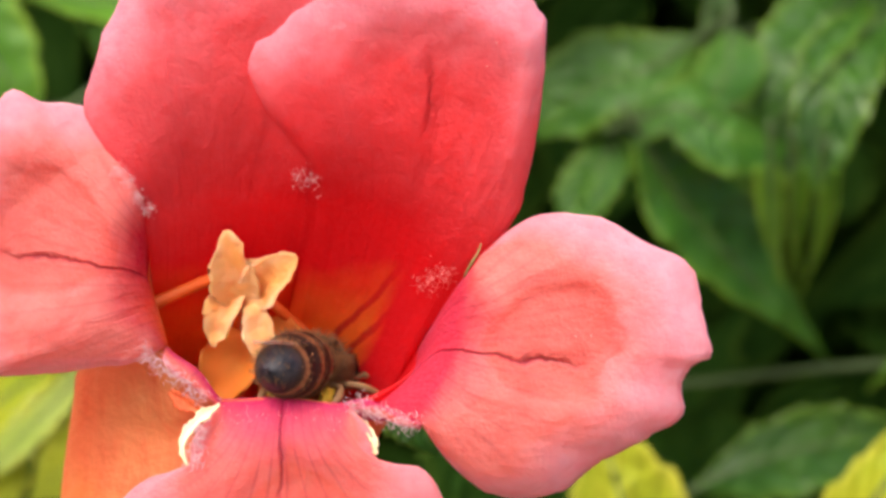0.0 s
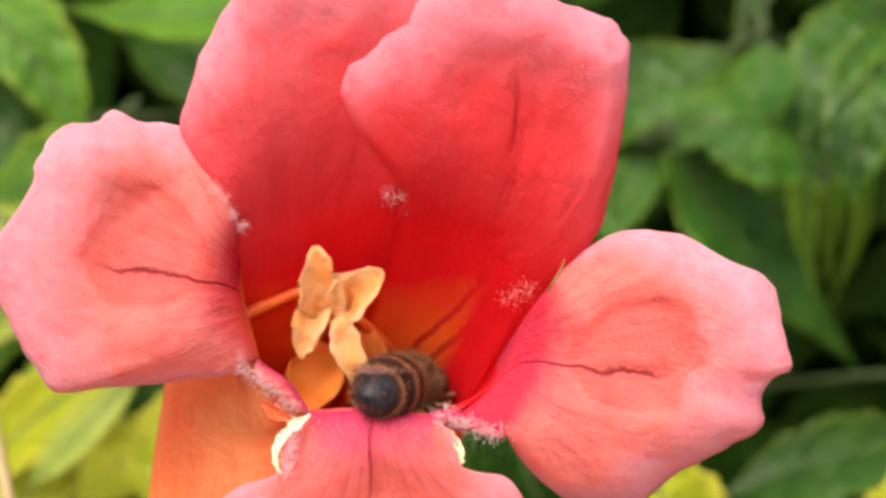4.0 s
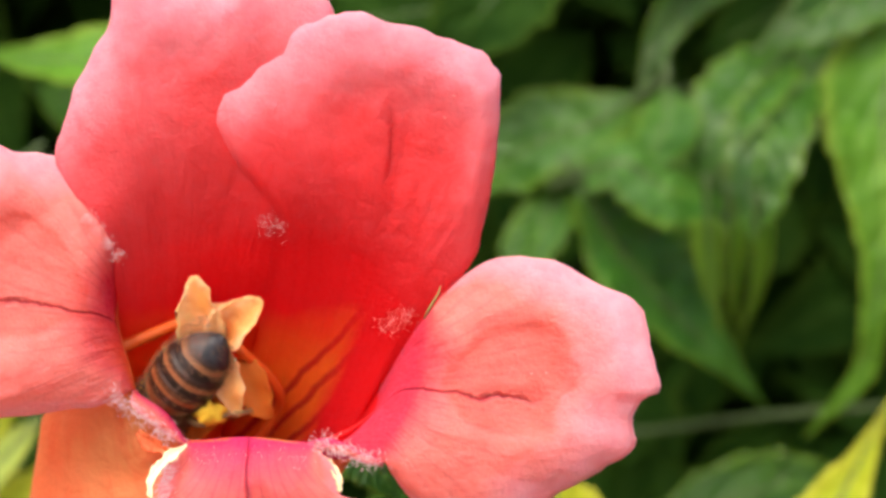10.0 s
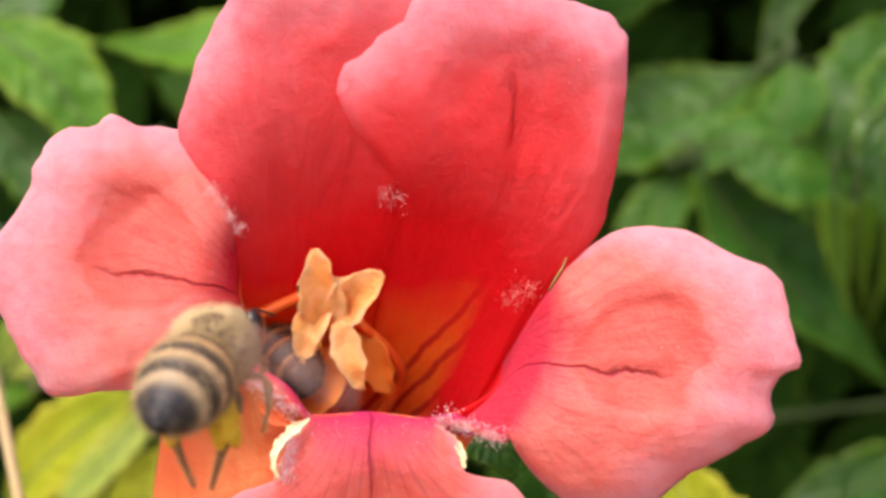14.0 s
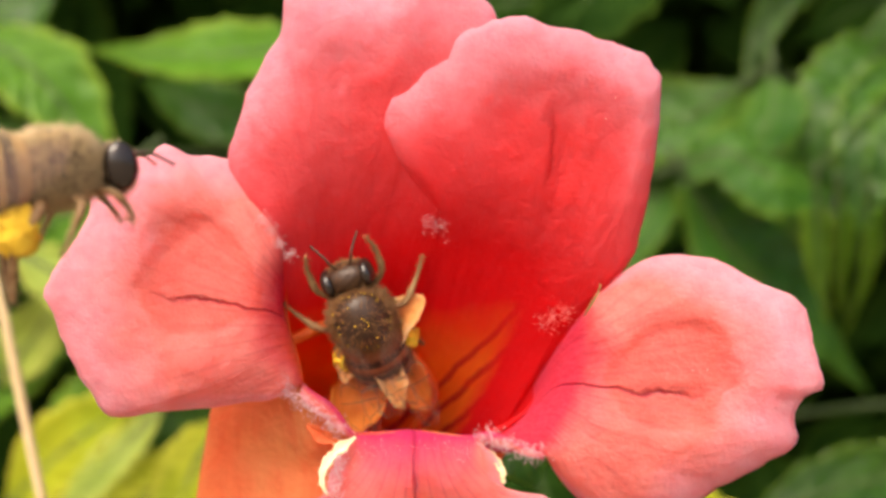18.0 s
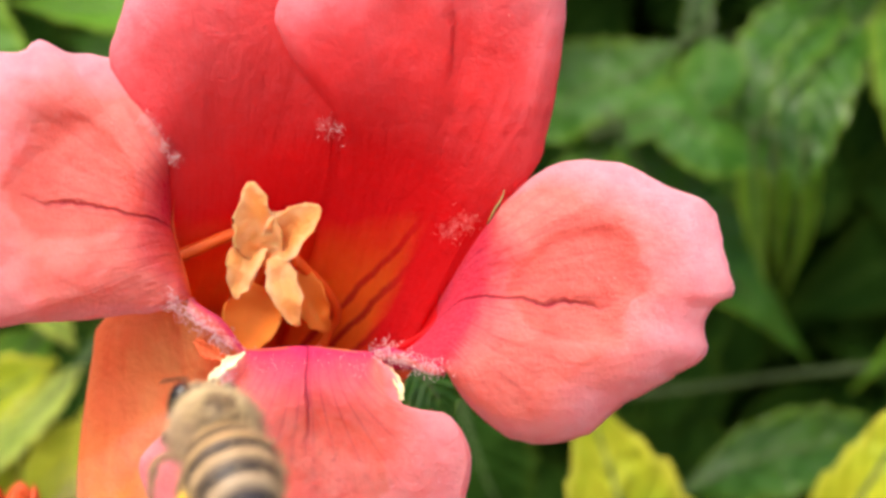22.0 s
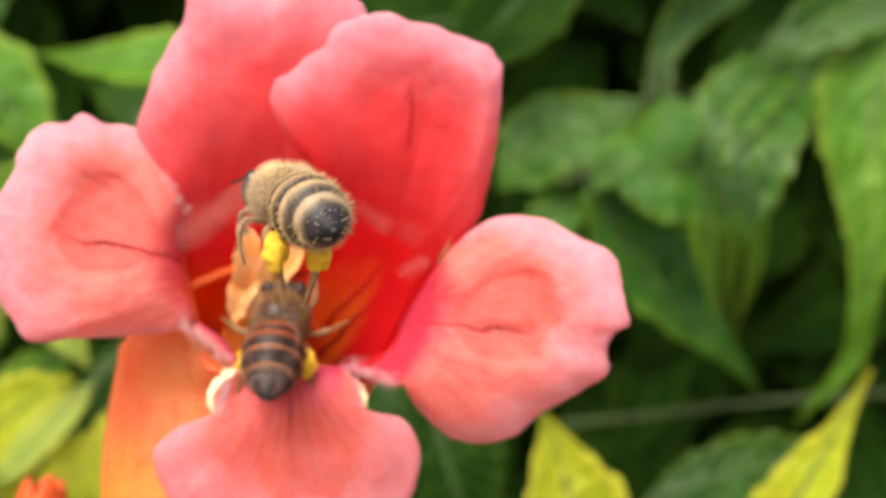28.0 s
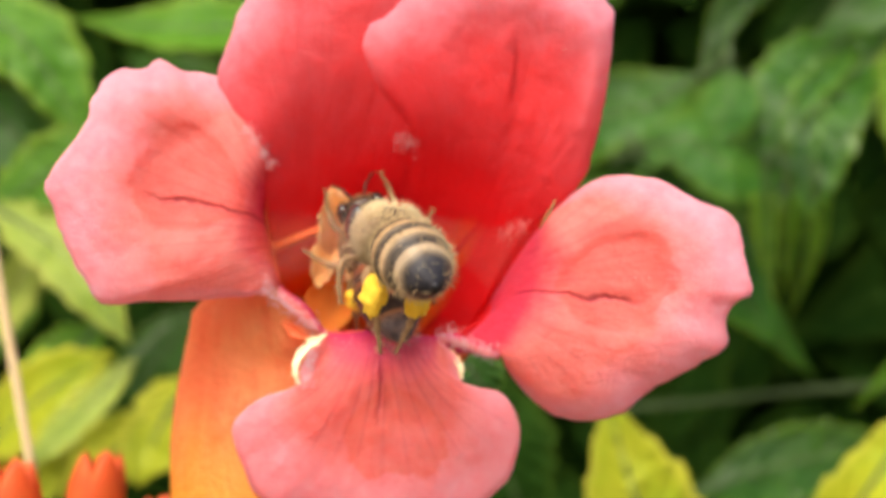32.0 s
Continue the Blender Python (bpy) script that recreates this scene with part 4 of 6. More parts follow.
Y, G, D, P, N, Q = LEAF_YELLOW, LEAF, LEAF_SHADED, LEAF_LIGHT, LEAF_MID, LEAF_PALE
YEL = "bright yellow-green young vine leaflet"
DRK = "green vine leaflet deep in the hedge"
LEAVES = [
    # midrib, left and right half-widths, material, face, roll, wave, label
    ([(41.4, 190.0, 28.5), (33.6, 193.0, 23.6), (23.3, 195.0, 20.5), (14.8, 198.0, 12.3)], [1, 5.6, 7.5, 6.9, 0.5], [1, 6.9, 9.4, 7.5, 0.5], G, (0.1, -1, 0.5), 0.15, 1.0, "pale green vine leaflet behind the flower"),
    ([(31.6, 187.0, 15.1), (37.7, 183.0, 16.6), (45.2, 182.0, 12.0), (56.3, 186.0, 10.4)], [2.9, 5.8, 6.9, 3.4, 0.3], [4, 4.9, 6.7, 5.2, 0.3], G, (0.0, -1, 0.45), -0.12, 0.6, "light green vine leaflet with a scalloped edge"),
    ([(46.1, 188.0, 29.6), (45.1, 184.0, 23.6), (42.0, 183.0, 16.6)], [0.9, 5.1, 5.7, 5.1, 2.2], [0.9, 4.2, 4.8, 4.6, 2.2], G, (-0.2, -1, 0.35), -0.15, 0.6, "light green vine leaflet, half curled"),
    ([(70.7, 196.0, 38.5), (60.2, 190.0, 29.0), (53.8, 187.0, 21.1), (51.1, 186.0, 13.8)], [1, 6, 6.7, 5.3, 1], [1, 6, 7.4, 5.5, 1], N, (-0.1, -1, 0.9), 0.3, 0.8, "glossy green vine leaflet, its rim rolled"),
    ([(73.1, 192.0, 33.0), (64.0, 186.0, 24.7), (60.2, 183.0, 15.3), (59.0, 184.0, 2.6)], [1, 6, 7, 5, 1], [1, 5.5, 6.2, 4.3, 1], N, (-0.2, -1, 0.8), 0.35, 0.9, "glossy green vine leaflet, its rim rolled"),
    ([(49.8, 176.0, 7.2), (51.3, 179.7, -2.2), (53.3, 182.4, -11.6)], [2.0, 2.1, 1.6, 0.7, 0.1], [2.0, 2.0, 1.4, 0.6, 0.1], P, (-0.7, -1, 0.3), 0.7, 0.4, "narrow folded vine leaflet hanging straight down"),
    ([(53.3, 176.9, 6.3), (54.8, 181.5, -3.2), (56.8, 184.2, -10.6)], [2.0, 2.2, 1.6, 0.7, 0.1], [2.0, 2.0, 1.4, 0.6, 0.1], P, (0.6, -1, 0.2), 0.7, 0.4, "narrow folded vine leaflet hanging straight down"),
    ([(57.1, 174.2, 5.4), (58.6, 181.5, -4.0), (58.0, 187.0, -13.6)], [2.6, 2.8, 2.0, 0.9, 0.1], [2.4, 2.2, 1.6, 0.7, 0.1], P, (0.7, -1, 0.25), 0.6, 0.4, "narrow folded vine leaflet hanging straight down"),
    ([(29.4, 196.0, 13.4), (25.7, 194.0, 6.3), (19.7, 196.0, -4.5)], [1, 4.7, 5.5, 4.4, 0.5], [1, 4.2, 5.2, 4.4, 0.5], G, (-0.4, -1, 0.6), 0.3, 0.6, "green vine leaflet, folded along its rib"),
    ([(31.8, 188.2, 12.2), (40.6, 191.0, -0.5), (53.1, 193.9, -13.2), (66.2, 197.6, -26.0)], [4, 12.5, 12, 4.4, 0.3], [3, 8.6, 7.2, 2.8, 0.3], G, (0.1, -1, 0.7), 0.12, 0.8, "large green vine leaflet hanging to a long point"),
    ([(41.5, 186.0, -45.5), (53.8, 190.0, -41.6), (67.8, 192.0, -39.0), (81.1, 194.0, -39.3)], [0.8, 5, 6.5, 5, 0.8], [0.8, 6, 7, 5, 0.8], N, (0.0, -1, 0.1), 0.2, 0.6, "glossy dark green vine leaflet over the runner"),
    ([(67.4, 200.0, 55.6), (49.9, 196.0, 45.5), (42.2, 193.0, 28.7)], [0.8, 4, 4.6, 3, 0.2], [0.8, 3.4, 4, 2.6, 0.2], N, (0.3, -1, -0.5), 0.2, 0.8, "olive green vine leaflet, seen against the dark"),
    ([(102.3, 196.0, 57.5), (77.7, 192.0, 45.7), (61.7, 190.0, 36.0)], [1, 5.3, 6.5, 4.8, 0.5], [1, 5.3, 6.5, 4.3, 0.5], N, (0.1, -1, 0.05), 0.2, 0.8, "green vine leaflet, arching over the others"),
    ([(95.7, 196.0, 50.8), (85.9, 192.0, 30.4), (83.9, 188.0, 8.0), (81.9, 188.0, -8.5), (80.0, 190.0, -20.0), (70.8, 192.0, -30.5)], [0.8, 7, 8.5, 6.5, 4.2, 2.2, 1.5, 0.2], [0.8, 8, 10.5, 9, 4.6, 2.2, 1.8, 0.2], P, (-0.1, -1, 1.0), 0.2, 0.7, "long arching vine leaflet with saw-toothed rim"),
    ([(-88.1, 180.0, 38.4), (-71.5, 173.0, 26.8), (-61.2, 172.0, 10.5)], [0.8, 6.5, 8, 5, 0.3], [0.8, 6.5, 7, 4, 0.3], P, (0.2, -1, 0.8), 0.15, 0.8, "light green vine leaflet with a pale rim"),
    ([(-28.2, 184.0, 34.7), (-49.8, 179.0, 32.4), (-65.7, 176.0, 33.0)], [0.8, 6.5, 7.5, 4.5, 0.3], [0.8, 6, 7, 3.5, 0.3], P, (0.0, -1, 0.8), 0.2, 0.9, "light green vine leaflet with a wavy edge"),
    ([(-39.5, 200.0, 22.6), (-53.7, 196.0, 26.5), (-63.0, 193.0, 31.1)], [0.8, 5, 6, 4, 0.3], [0.8, 5, 6, 4, 0.3], N, (0.1, -1, 0.4), 0.1, 0.8, "dark green vine leaflet in the shade"),
    ([(-57.5, 168.0, 13.8), (-67.6, 169.0, 6.4), (-79.5, 172.0, -1.5)], [0.8, 5, 5.5, 4, 0.3], [0.8, 5, 6, 4, 0.3], P, (0.2, -1, 0.5), 0.15, 0.8, "light green vine leaflet with a pale rim"),
    ([(-75.2, 168.0, 1.2), (-62.3, 164.0, -6.2), (-50.8, 160.0, -19.3)], [1.5, 5, 5, 3.5, 0.3], [1.5, 4.5, 5, 3.5, 0.3], Q, (0.1, -1, 0.7), 0.2, 0.7, "pale yellow-green vine leaflet"),
    ([(-83.2, 180.0, -20.7), (-74.3, 176.0, -11.7), (-70.8, 174.0, -3.0)], [0.8, 4, 4.5, 3, 0.3], [0.8, 4, 4.5, 3, 0.3], Q, (0.3, -1, 0.5), 0.2, 0.7, "pale yellow-green vine leaflet"),
    ([(-74.1, 162.0, -37.3), (-63.0, 159.0, -27.2), (-52.3, 157.0, -20.4)], [0.8, 5, 6, 4.5, 0.3], [0.8, 5, 5.5, 4, 0.3], Y, (0.1, -1, 0.6), 0.2, 0.7, "bright yellow-green young vine leaflet"),
    ([(-49.2, 158.0, -21.2), (-54.8, 155.0, -28.1), (-63.4, 153.0, -37.0)], [0.4, 2.6, 3.2, 2.6, 0.3], [0.4, 3, 3.4, 2.8, 0.3], Q, (-0.2, -1, 0.7), 0.2, 0.5, "pale yellow-green vine leaflet"),
    ([(-40.6, 160.0, -23.4), (-44.8, 157.0, -30.7), (-47.8, 155.0, -39.6)], [0.5, 4, 5, 4, 0.4], [0.5, 4, 4.6, 4, 0.4], Y, (0.2, -1, 0.5), 0.15, 0.7, "bright yellow-green young vine leaflet"),
    ([(-61.4, 165.0, -32.3), (-67.5, 163.0, -40.8), (-71.6, 161.0, -48.2)], [0.8, 5, 6, 4, 0.4], [0.8, 5, 6, 4, 0.4], Y, (0.1, -1, 0.6), 0.15, 0.7, "bright yellow-green young vine leaflet"),
    ([(-48.3, 196.0, -16.0), (-54.9, 196.0, -24.5), (-60.9, 196.0, -33.0)], [0.8, 5, 6, 5, 0.4], [0.8, 5, 6, 5, 0.4], N, (0.2, -1, 0.4), 0.15, 0.7, "dark green vine leaflet in the shade"),
    ([(-4.4, 100.0, -14.0), (-1.0, 98.0, -16.2), (0.9, 97.0, -19.4)], [0.6, 2.6, 3.2, 2.4, 0.3], [0.6, 2.6, 3.2, 2.4, 0.3], G, (0.2, -1, 0.6), 0.15, 0.4, "small light green vine leaflet under the flower"),
    ([(-74.9, 185.0, -8.1), (-80.3, 182.0, -17.9), (-83.9, 180.0, -27.4)], [0.8, 5, 6, 4, 0.4], [0.8, 5, 6, 4, 0.4], P, (0.2, -1, 0.5), 0.15, 0.8, "light green vine leaflet with a pale rim"),
    ([(-60.5, 178.0, -17.2), (-68.1, 176.0, -26.7), (-74.1, 175.0, -33.2)], [0.8, 4.5, 5.5, 4, 0.4], [0.8, 4.5, 5.5, 4, 0.4], P, (0.2, -1, 0.6), 0.15, 0.8, "pale yellow-green vine leaflet"),
    ([(-50.1, 180.0, -33.5), (-58.0, 178.0, -39.0), (-65.6, 176.0, -46.3)], [0.8, 5, 6, 4, 0.4], [0.8, 5, 6, 4, 0.4], Y, (0.1, -1, 0.6), 0.15, 0.8, "bright yellow-green young vine leaflet"),
    ([(-84.8, 178.0, 22.5), (-76.8, 178.0, 15.0), (-67.8, 178.0, 1.7)], [0.8, 5, 6, 4, 0.4], [0.8, 5, 6, 4, 0.4], G, (0.1, -1, 0.5), 0.15, 0.8, "green vine leaflet in the shade"),
    ([(49.2, 206.0, 28.2), (40.7, 204.0, 19.8), (30.7, 204.0, 6.5)], [0.8, 6, 8, 6, 0.4], [0.8, 6, 8, 6, 0.4], G, (0.1, -1, 0.5), 0.15, 0.8, "green vine leaflet behind the flower"),
    ([(66.6, 206.0, 25.1), (58.0, 204.0, 13.7), (46.1, 204.0, 1.4)], [0.8, 6, 8, 6, 0.4], [0.8, 6, 8, 6, 0.4], G, (0.1, -1, 0.5), 0.15, 0.8, "green vine leaflet behind the others"),
    ([(88.7, 206.0, 44.1), (76.6, 204.0, 34.4), (59.8, 204.0, 26.3)], [0.8, 5, 7, 5, 0.4], [0.8, 5, 7, 5, 0.4], N, (0.1, -1, 0.6), 0.15, 0.8, "green vine leaflet behind the others"),
    ([(29, 150, -54), (24.5, 148, -40), (19.5, 150, -24)], [0.8, 7, 8, 4.5, 0.2], [0.8, 7, 8, 4.5, 0.2], Y, (0.1, -1, 0.3), 0.25, 0.7, YEL),
    ([(47, 147, -48), (56, 144, -34), (67, 147, -17)], [0.8, 4.4, 4, 1.4, 0.2], [0.8, 4.4, 4, 1.4, 0.2], Y, (-0.3, -1, 0.5), 0.3, 0.6, YEL),
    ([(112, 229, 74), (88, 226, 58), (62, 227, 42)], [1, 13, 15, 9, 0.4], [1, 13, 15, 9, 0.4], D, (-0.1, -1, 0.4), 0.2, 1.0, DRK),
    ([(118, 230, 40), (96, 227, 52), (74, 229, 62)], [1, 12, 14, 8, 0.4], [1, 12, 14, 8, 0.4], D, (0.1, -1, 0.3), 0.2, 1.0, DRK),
    ([(28, 195, 60), (18, 190, 47), (5, 190, 31)], [1, 8, 10, 6, 0.4], [1, 8, 10, 6, 0.4], D, (0.1, -1, 0.3), 0.2, 1.0, "green vine leaflet above the flower, coloured as shaded"),
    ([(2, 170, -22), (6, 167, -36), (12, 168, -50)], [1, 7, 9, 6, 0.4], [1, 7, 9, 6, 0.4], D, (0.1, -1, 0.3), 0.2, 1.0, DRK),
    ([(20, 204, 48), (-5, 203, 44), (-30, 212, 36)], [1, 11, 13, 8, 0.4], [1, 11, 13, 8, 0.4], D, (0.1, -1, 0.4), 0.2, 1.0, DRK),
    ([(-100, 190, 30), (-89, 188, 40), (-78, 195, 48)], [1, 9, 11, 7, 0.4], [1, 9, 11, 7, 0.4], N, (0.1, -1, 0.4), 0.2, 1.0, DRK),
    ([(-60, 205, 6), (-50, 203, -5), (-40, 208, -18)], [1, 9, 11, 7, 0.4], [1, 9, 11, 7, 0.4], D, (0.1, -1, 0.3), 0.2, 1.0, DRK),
]
for k, (path, left, right, skin, face, roll, wave, label) in enumerate(LEAVES):
    leaf(path, left, right, skin, face, roll, wave, label, k * 1.37)

# stems and a dry stalk
for pts, r, mat, name, label in [
    ([(30, 214, -34.5), (50, 212, -32), (72, 205, -28.2), (110, 195, -24)], 0.7, STEM, "vine_runner", "thin grey-green runner of the vine"),
    ([(-110, 200, 12), (-80, 196, 16), (-60, 200, 18), (-30, 215, 20)], 0.8, STEM, "vine_runner", "thin grey-green runner of the vine"),
    ([(-58, 110, 24), (-53, 109, 4), (-48.5, 107, -14), (-44, 105, -32), (-38, 104, -60)], 0.55, STALK, "dry_stalk", "straw-coloured dry grass stalk before the leaves"),
]:
    at = V(*pts[0])
    thing = root(name, at, label, "stem")
    part("rod", pipe([V(*p) - at for p in pts], [r * MM, r * MM * 0.9], 40, 8), mat, thing)


def bud(at, length, width, lean, label):
    """A flower bud in its toothed calyx."""
    o = V(*at)
    thing = root("flower_bud", o, label, "flower bud", "buds of the vine")
    tip = mm((lean, 0, length))
    part("cup", pipe([mm((0, 0, -length * 1.4)), mm((lean * -0.2, 0, -length * 0.4)), tip * 0.25], [width * 0.3 * MM, width * 0.5 * MM, width * 0.46 * MM], 16, 14), CALYX, thing, "orange calyx")
    for j in range(5):
        a = math.tau * (j + 0.25) / 5
        d = Vector((math.cos(a), math.sin(a), 0)) * width * 0.42 * MM
        rows = []
        for i in range(9):
            s = i / 8
            c = d * (1 - 0.12 * s) + tip * (0.2 + 0.8 * s)
            w = width * 0.4 * MM * (1 - s ** 2.5) ** 0.7 + 0.00003
            t = Vector((-math.sin(a), math.cos(a), 0))
            out = Vector((math.cos(a), math.sin(a), 0))
            rows.append([c + t * w * math.cos(b) + out * w * 0.4 * math.sin(b) for b in np.linspace(0, math.tau, 8, endpoint=False)])
        part("tooth", grid(rows, closed=True), CALYX, thing)
    return thing


bud((-43.5, 97, -32), 6.5, 5.0, -0.6, "red-orange flower bud tip, still closed")
bud((-36.0, 97, -31), 6.5, 4.6, 0.5, "red-orange flower bud tip, still closed")
bud((-31.0, 99, -34), 5.0, 4.0, 0.8, "red-orange flower bud tip, still closed")


def hedge():
    """The rest of the foliage, farther back and all round, as one mass of leaves."""
    rng = random.Random(5)
    bm = bmesh.new()
    layer = bm.loops.layers.uv.new("UVMap")
    n = 0
    while n < 9500:
        x, y, z = rng.gauss(0, 190), 232 + rng.random() ** 1.3 * 330, rng.gauss(-20, 200)
        near = abs(x) < 130 and abs(z) < 90
        if near and y < 245:
            continue
        if not near and rng.random() < 0.45:
            y -= 40 * rng.random()
        n += 1
        size = rng.uniform(24, 48)
        face = Vector((rng.gauss(0, 0.5), -1, rng.gauss(0.5, 0.4))).normalized()
        ax = Vector((rng.gauss(0, 0.8), rng.gauss(0, 0.3), -0.7)).normalized()
        sd = ax.cross(face).normalized()
        up = sd.cross(ax)
        o = Vector((x, y, z))
        prof = ((0, 0.02), (0.2, 0.2), (0.45, 0.25), (0.75, 0.13), (1, 0.0))
        mids, lefts, rights = [], [], []
        for s, w in prof:
            c = o + ax * s * size + up * 4 * math.sin(s * 3)
            mids.append(bm.verts.new(V(*c)))
            lefts.append(bm.verts.new(V(*(c + sd * w * size + up * w * size * 0.25))))
            rights.append(bm.verts.new(V(*(c - sd * w * size + up * w * size * 0.25))))
        for i in range(4):
            for a, b, u in ((mids, lefts, 1.0), (rights, mids, 0.5)):
                f = bm.faces.new((a[i], b[i], b[i + 1], a[i + 1]))
                for loop, q in zip(f.loops, ((u - 0.5, i), (u, i), (u, i + 1), (u - 0.5, i + 1))):
                    loop[layer].uv = (q[0], q[1] / 4)
    # an unseen crown of leaves, added overhead to shade the hollow below
    for _ in range(1500):
        x, y, z = rng.uniform(-190, 190), rng.uniform(205, 340), rng.uniform(85, 150)
        size = rng.uniform(24, 44)
        ax = Vector((rng.gauss(0, 0.7), rng.gauss(-0.3, 0.6), rng.gauss(-0.2, 0.2))).normalized()
        sd = ax.cross(Vector((rng.gauss(0, 0.3), -0.4, 1))).normalized()
        o = Vector((x, y, z))
        quad = [bm.verts.new(V(*p)) for p in (o, o + ax * size * 0.4 + sd * size * 0.26, o + ax * size, o + ax * size * 0.4 - sd * size * 0.26)]
        for loop, q in zip(bm.faces.new(quad).loops, ((0.5, 0), (1, 0.4), (0.5, 1), (0, 0.4))):
            loop[layer].uv = q
    # the body of the hedge down to the ground and out to both sides
    for _ in range(11000):
        x, z = rng.uniform(-1250, 1250), rng.uniform(-1290, 330)
        if abs(x) < 300 and abs(z) < 200:
            continue
        y = 330 + 330 * rng.random() + 40 * noise.noise(Vector((x * 0.004, z * 0.004, 0)))
        size = rng.uniform(55, 100)
        ax = Vector((rng.gauss(0, 0.8), rng.gauss(0, 0.4), -0.7)).normalized()
        face = Vector((rng.gauss(0, 0.5), rng.choice((-1, -1, 1)), rng.gauss(0.5, 0.4))).normalized()
        sd = ax.cross(face).normalized()
        o = Vector((x, y, max(z, -1295)))
        if o.z + ax.z * size < -1298:
            continue
        tip = bm.verts.new(V(*(o + ax * size)))
        base = bm.verts.new(V(*o))
        l, r = (bm.verts.new(V(*(o + ax * size * 0.42 + sd * k * size * 0.27 + face * size * 0.08))) for k in (-1, 1))
        for f, us in (((base, l, tip), ((0.5, 0), (0, 0.4), (0.5, 1))), ((base, tip, r), ((0.5, 0), (0.5, 1), (1, 0.4)))):
            for loop, q in zip(bm.faces.new(f).loops, us):
                loop[layer].uv = q
    # the hollow's shade is put into the colour of all these leaves
    tagged(part("hedge_foliage", bm, LEAF_SHADED, None), "dense green foliage of the vine hedge, coloured as shaded", "hedge", kind="stuff")


hedge()

# woody stems that carry the hedge
for pts, r in [
    ([(-60, 470, -1305), (-30, 450, -800), (-45, 360, -350), (-16, 231, -118)], 13),
    ([(420, 500, -1305), (380, 480, -700), (450, 470, -200), (400, 480, 200)], 14),
    ([(-520, 500, -1305), (-470, 480, -700), (-540, 480, -200), (-480, 490, 180)], 14),
    ([(960, 490, -1305), (1000, 480, -600), (930, 490, 150)], 12),
    ([(-1010, 490, -1305), (-960, 490, -600), (-1020, 480, 120)], 12),
]:
    at = V(*pts[0])
    thing = root("woody_stem", at, "grey-brown woody vine stem rising from the soil", "stem", "stems of the hedge")
    part("trunk", pipe([V(*p) - at for p in pts], [r * MM, r * 0.8 * MM, r * 0.55 * MM, r * 0.2 * MM], 50, 12), BARK, thing)


# ---- the honey bees ----
def lathe(profile, squash, sides=24, bow=0.0):
    """A body of revolution along -y: profile of (y, radius) in millimetres."""
    rows = []
    for y, r in profile:
        rows.append([mm((r * math.cos(a), y, r * squash * math.sin(a) + bow * (y * 0.1) ** 2)) for a in np.linspace(0, math.tau, sides, endpoint=False)])
    bm = grid(rows, closed=True)
    bm.verts.ensure_lookup_table()
    bm.faces.new([bm.verts[k] for k in range(sides)])
    bm.faces.new([bm.verts[(len(rows) - 1) * sides + k] for k in range(sides)][::-1])
    return bm


def wing(side, length, chord, sweep):
    """A wing from its hinge outwards along x, narrow at the root and round at the tip."""
    rows = []
    for i in range(25):
        s = i / 24
        w = chord * (0.2 + 0.8 * math.sin(math.pi * 0.55 * min(1.0, s / 0.75)) ** 1.2) * math.sqrt(max(0.0, 1 - s ** 5)) + 0.03
        front = 0.35 * math.sin(s * 3) + 0.1 - 0.5 * chord * s ** 5
        rows.append([mm((side * s * length, front - w * (j / 6) - sweep * s, 0.1 * math.sin(j * 1.7 + s * 9) * (0.3 + s))) for j in range(7)])
    return grid(rows, lambda i, j: (i / 24, j / 6))


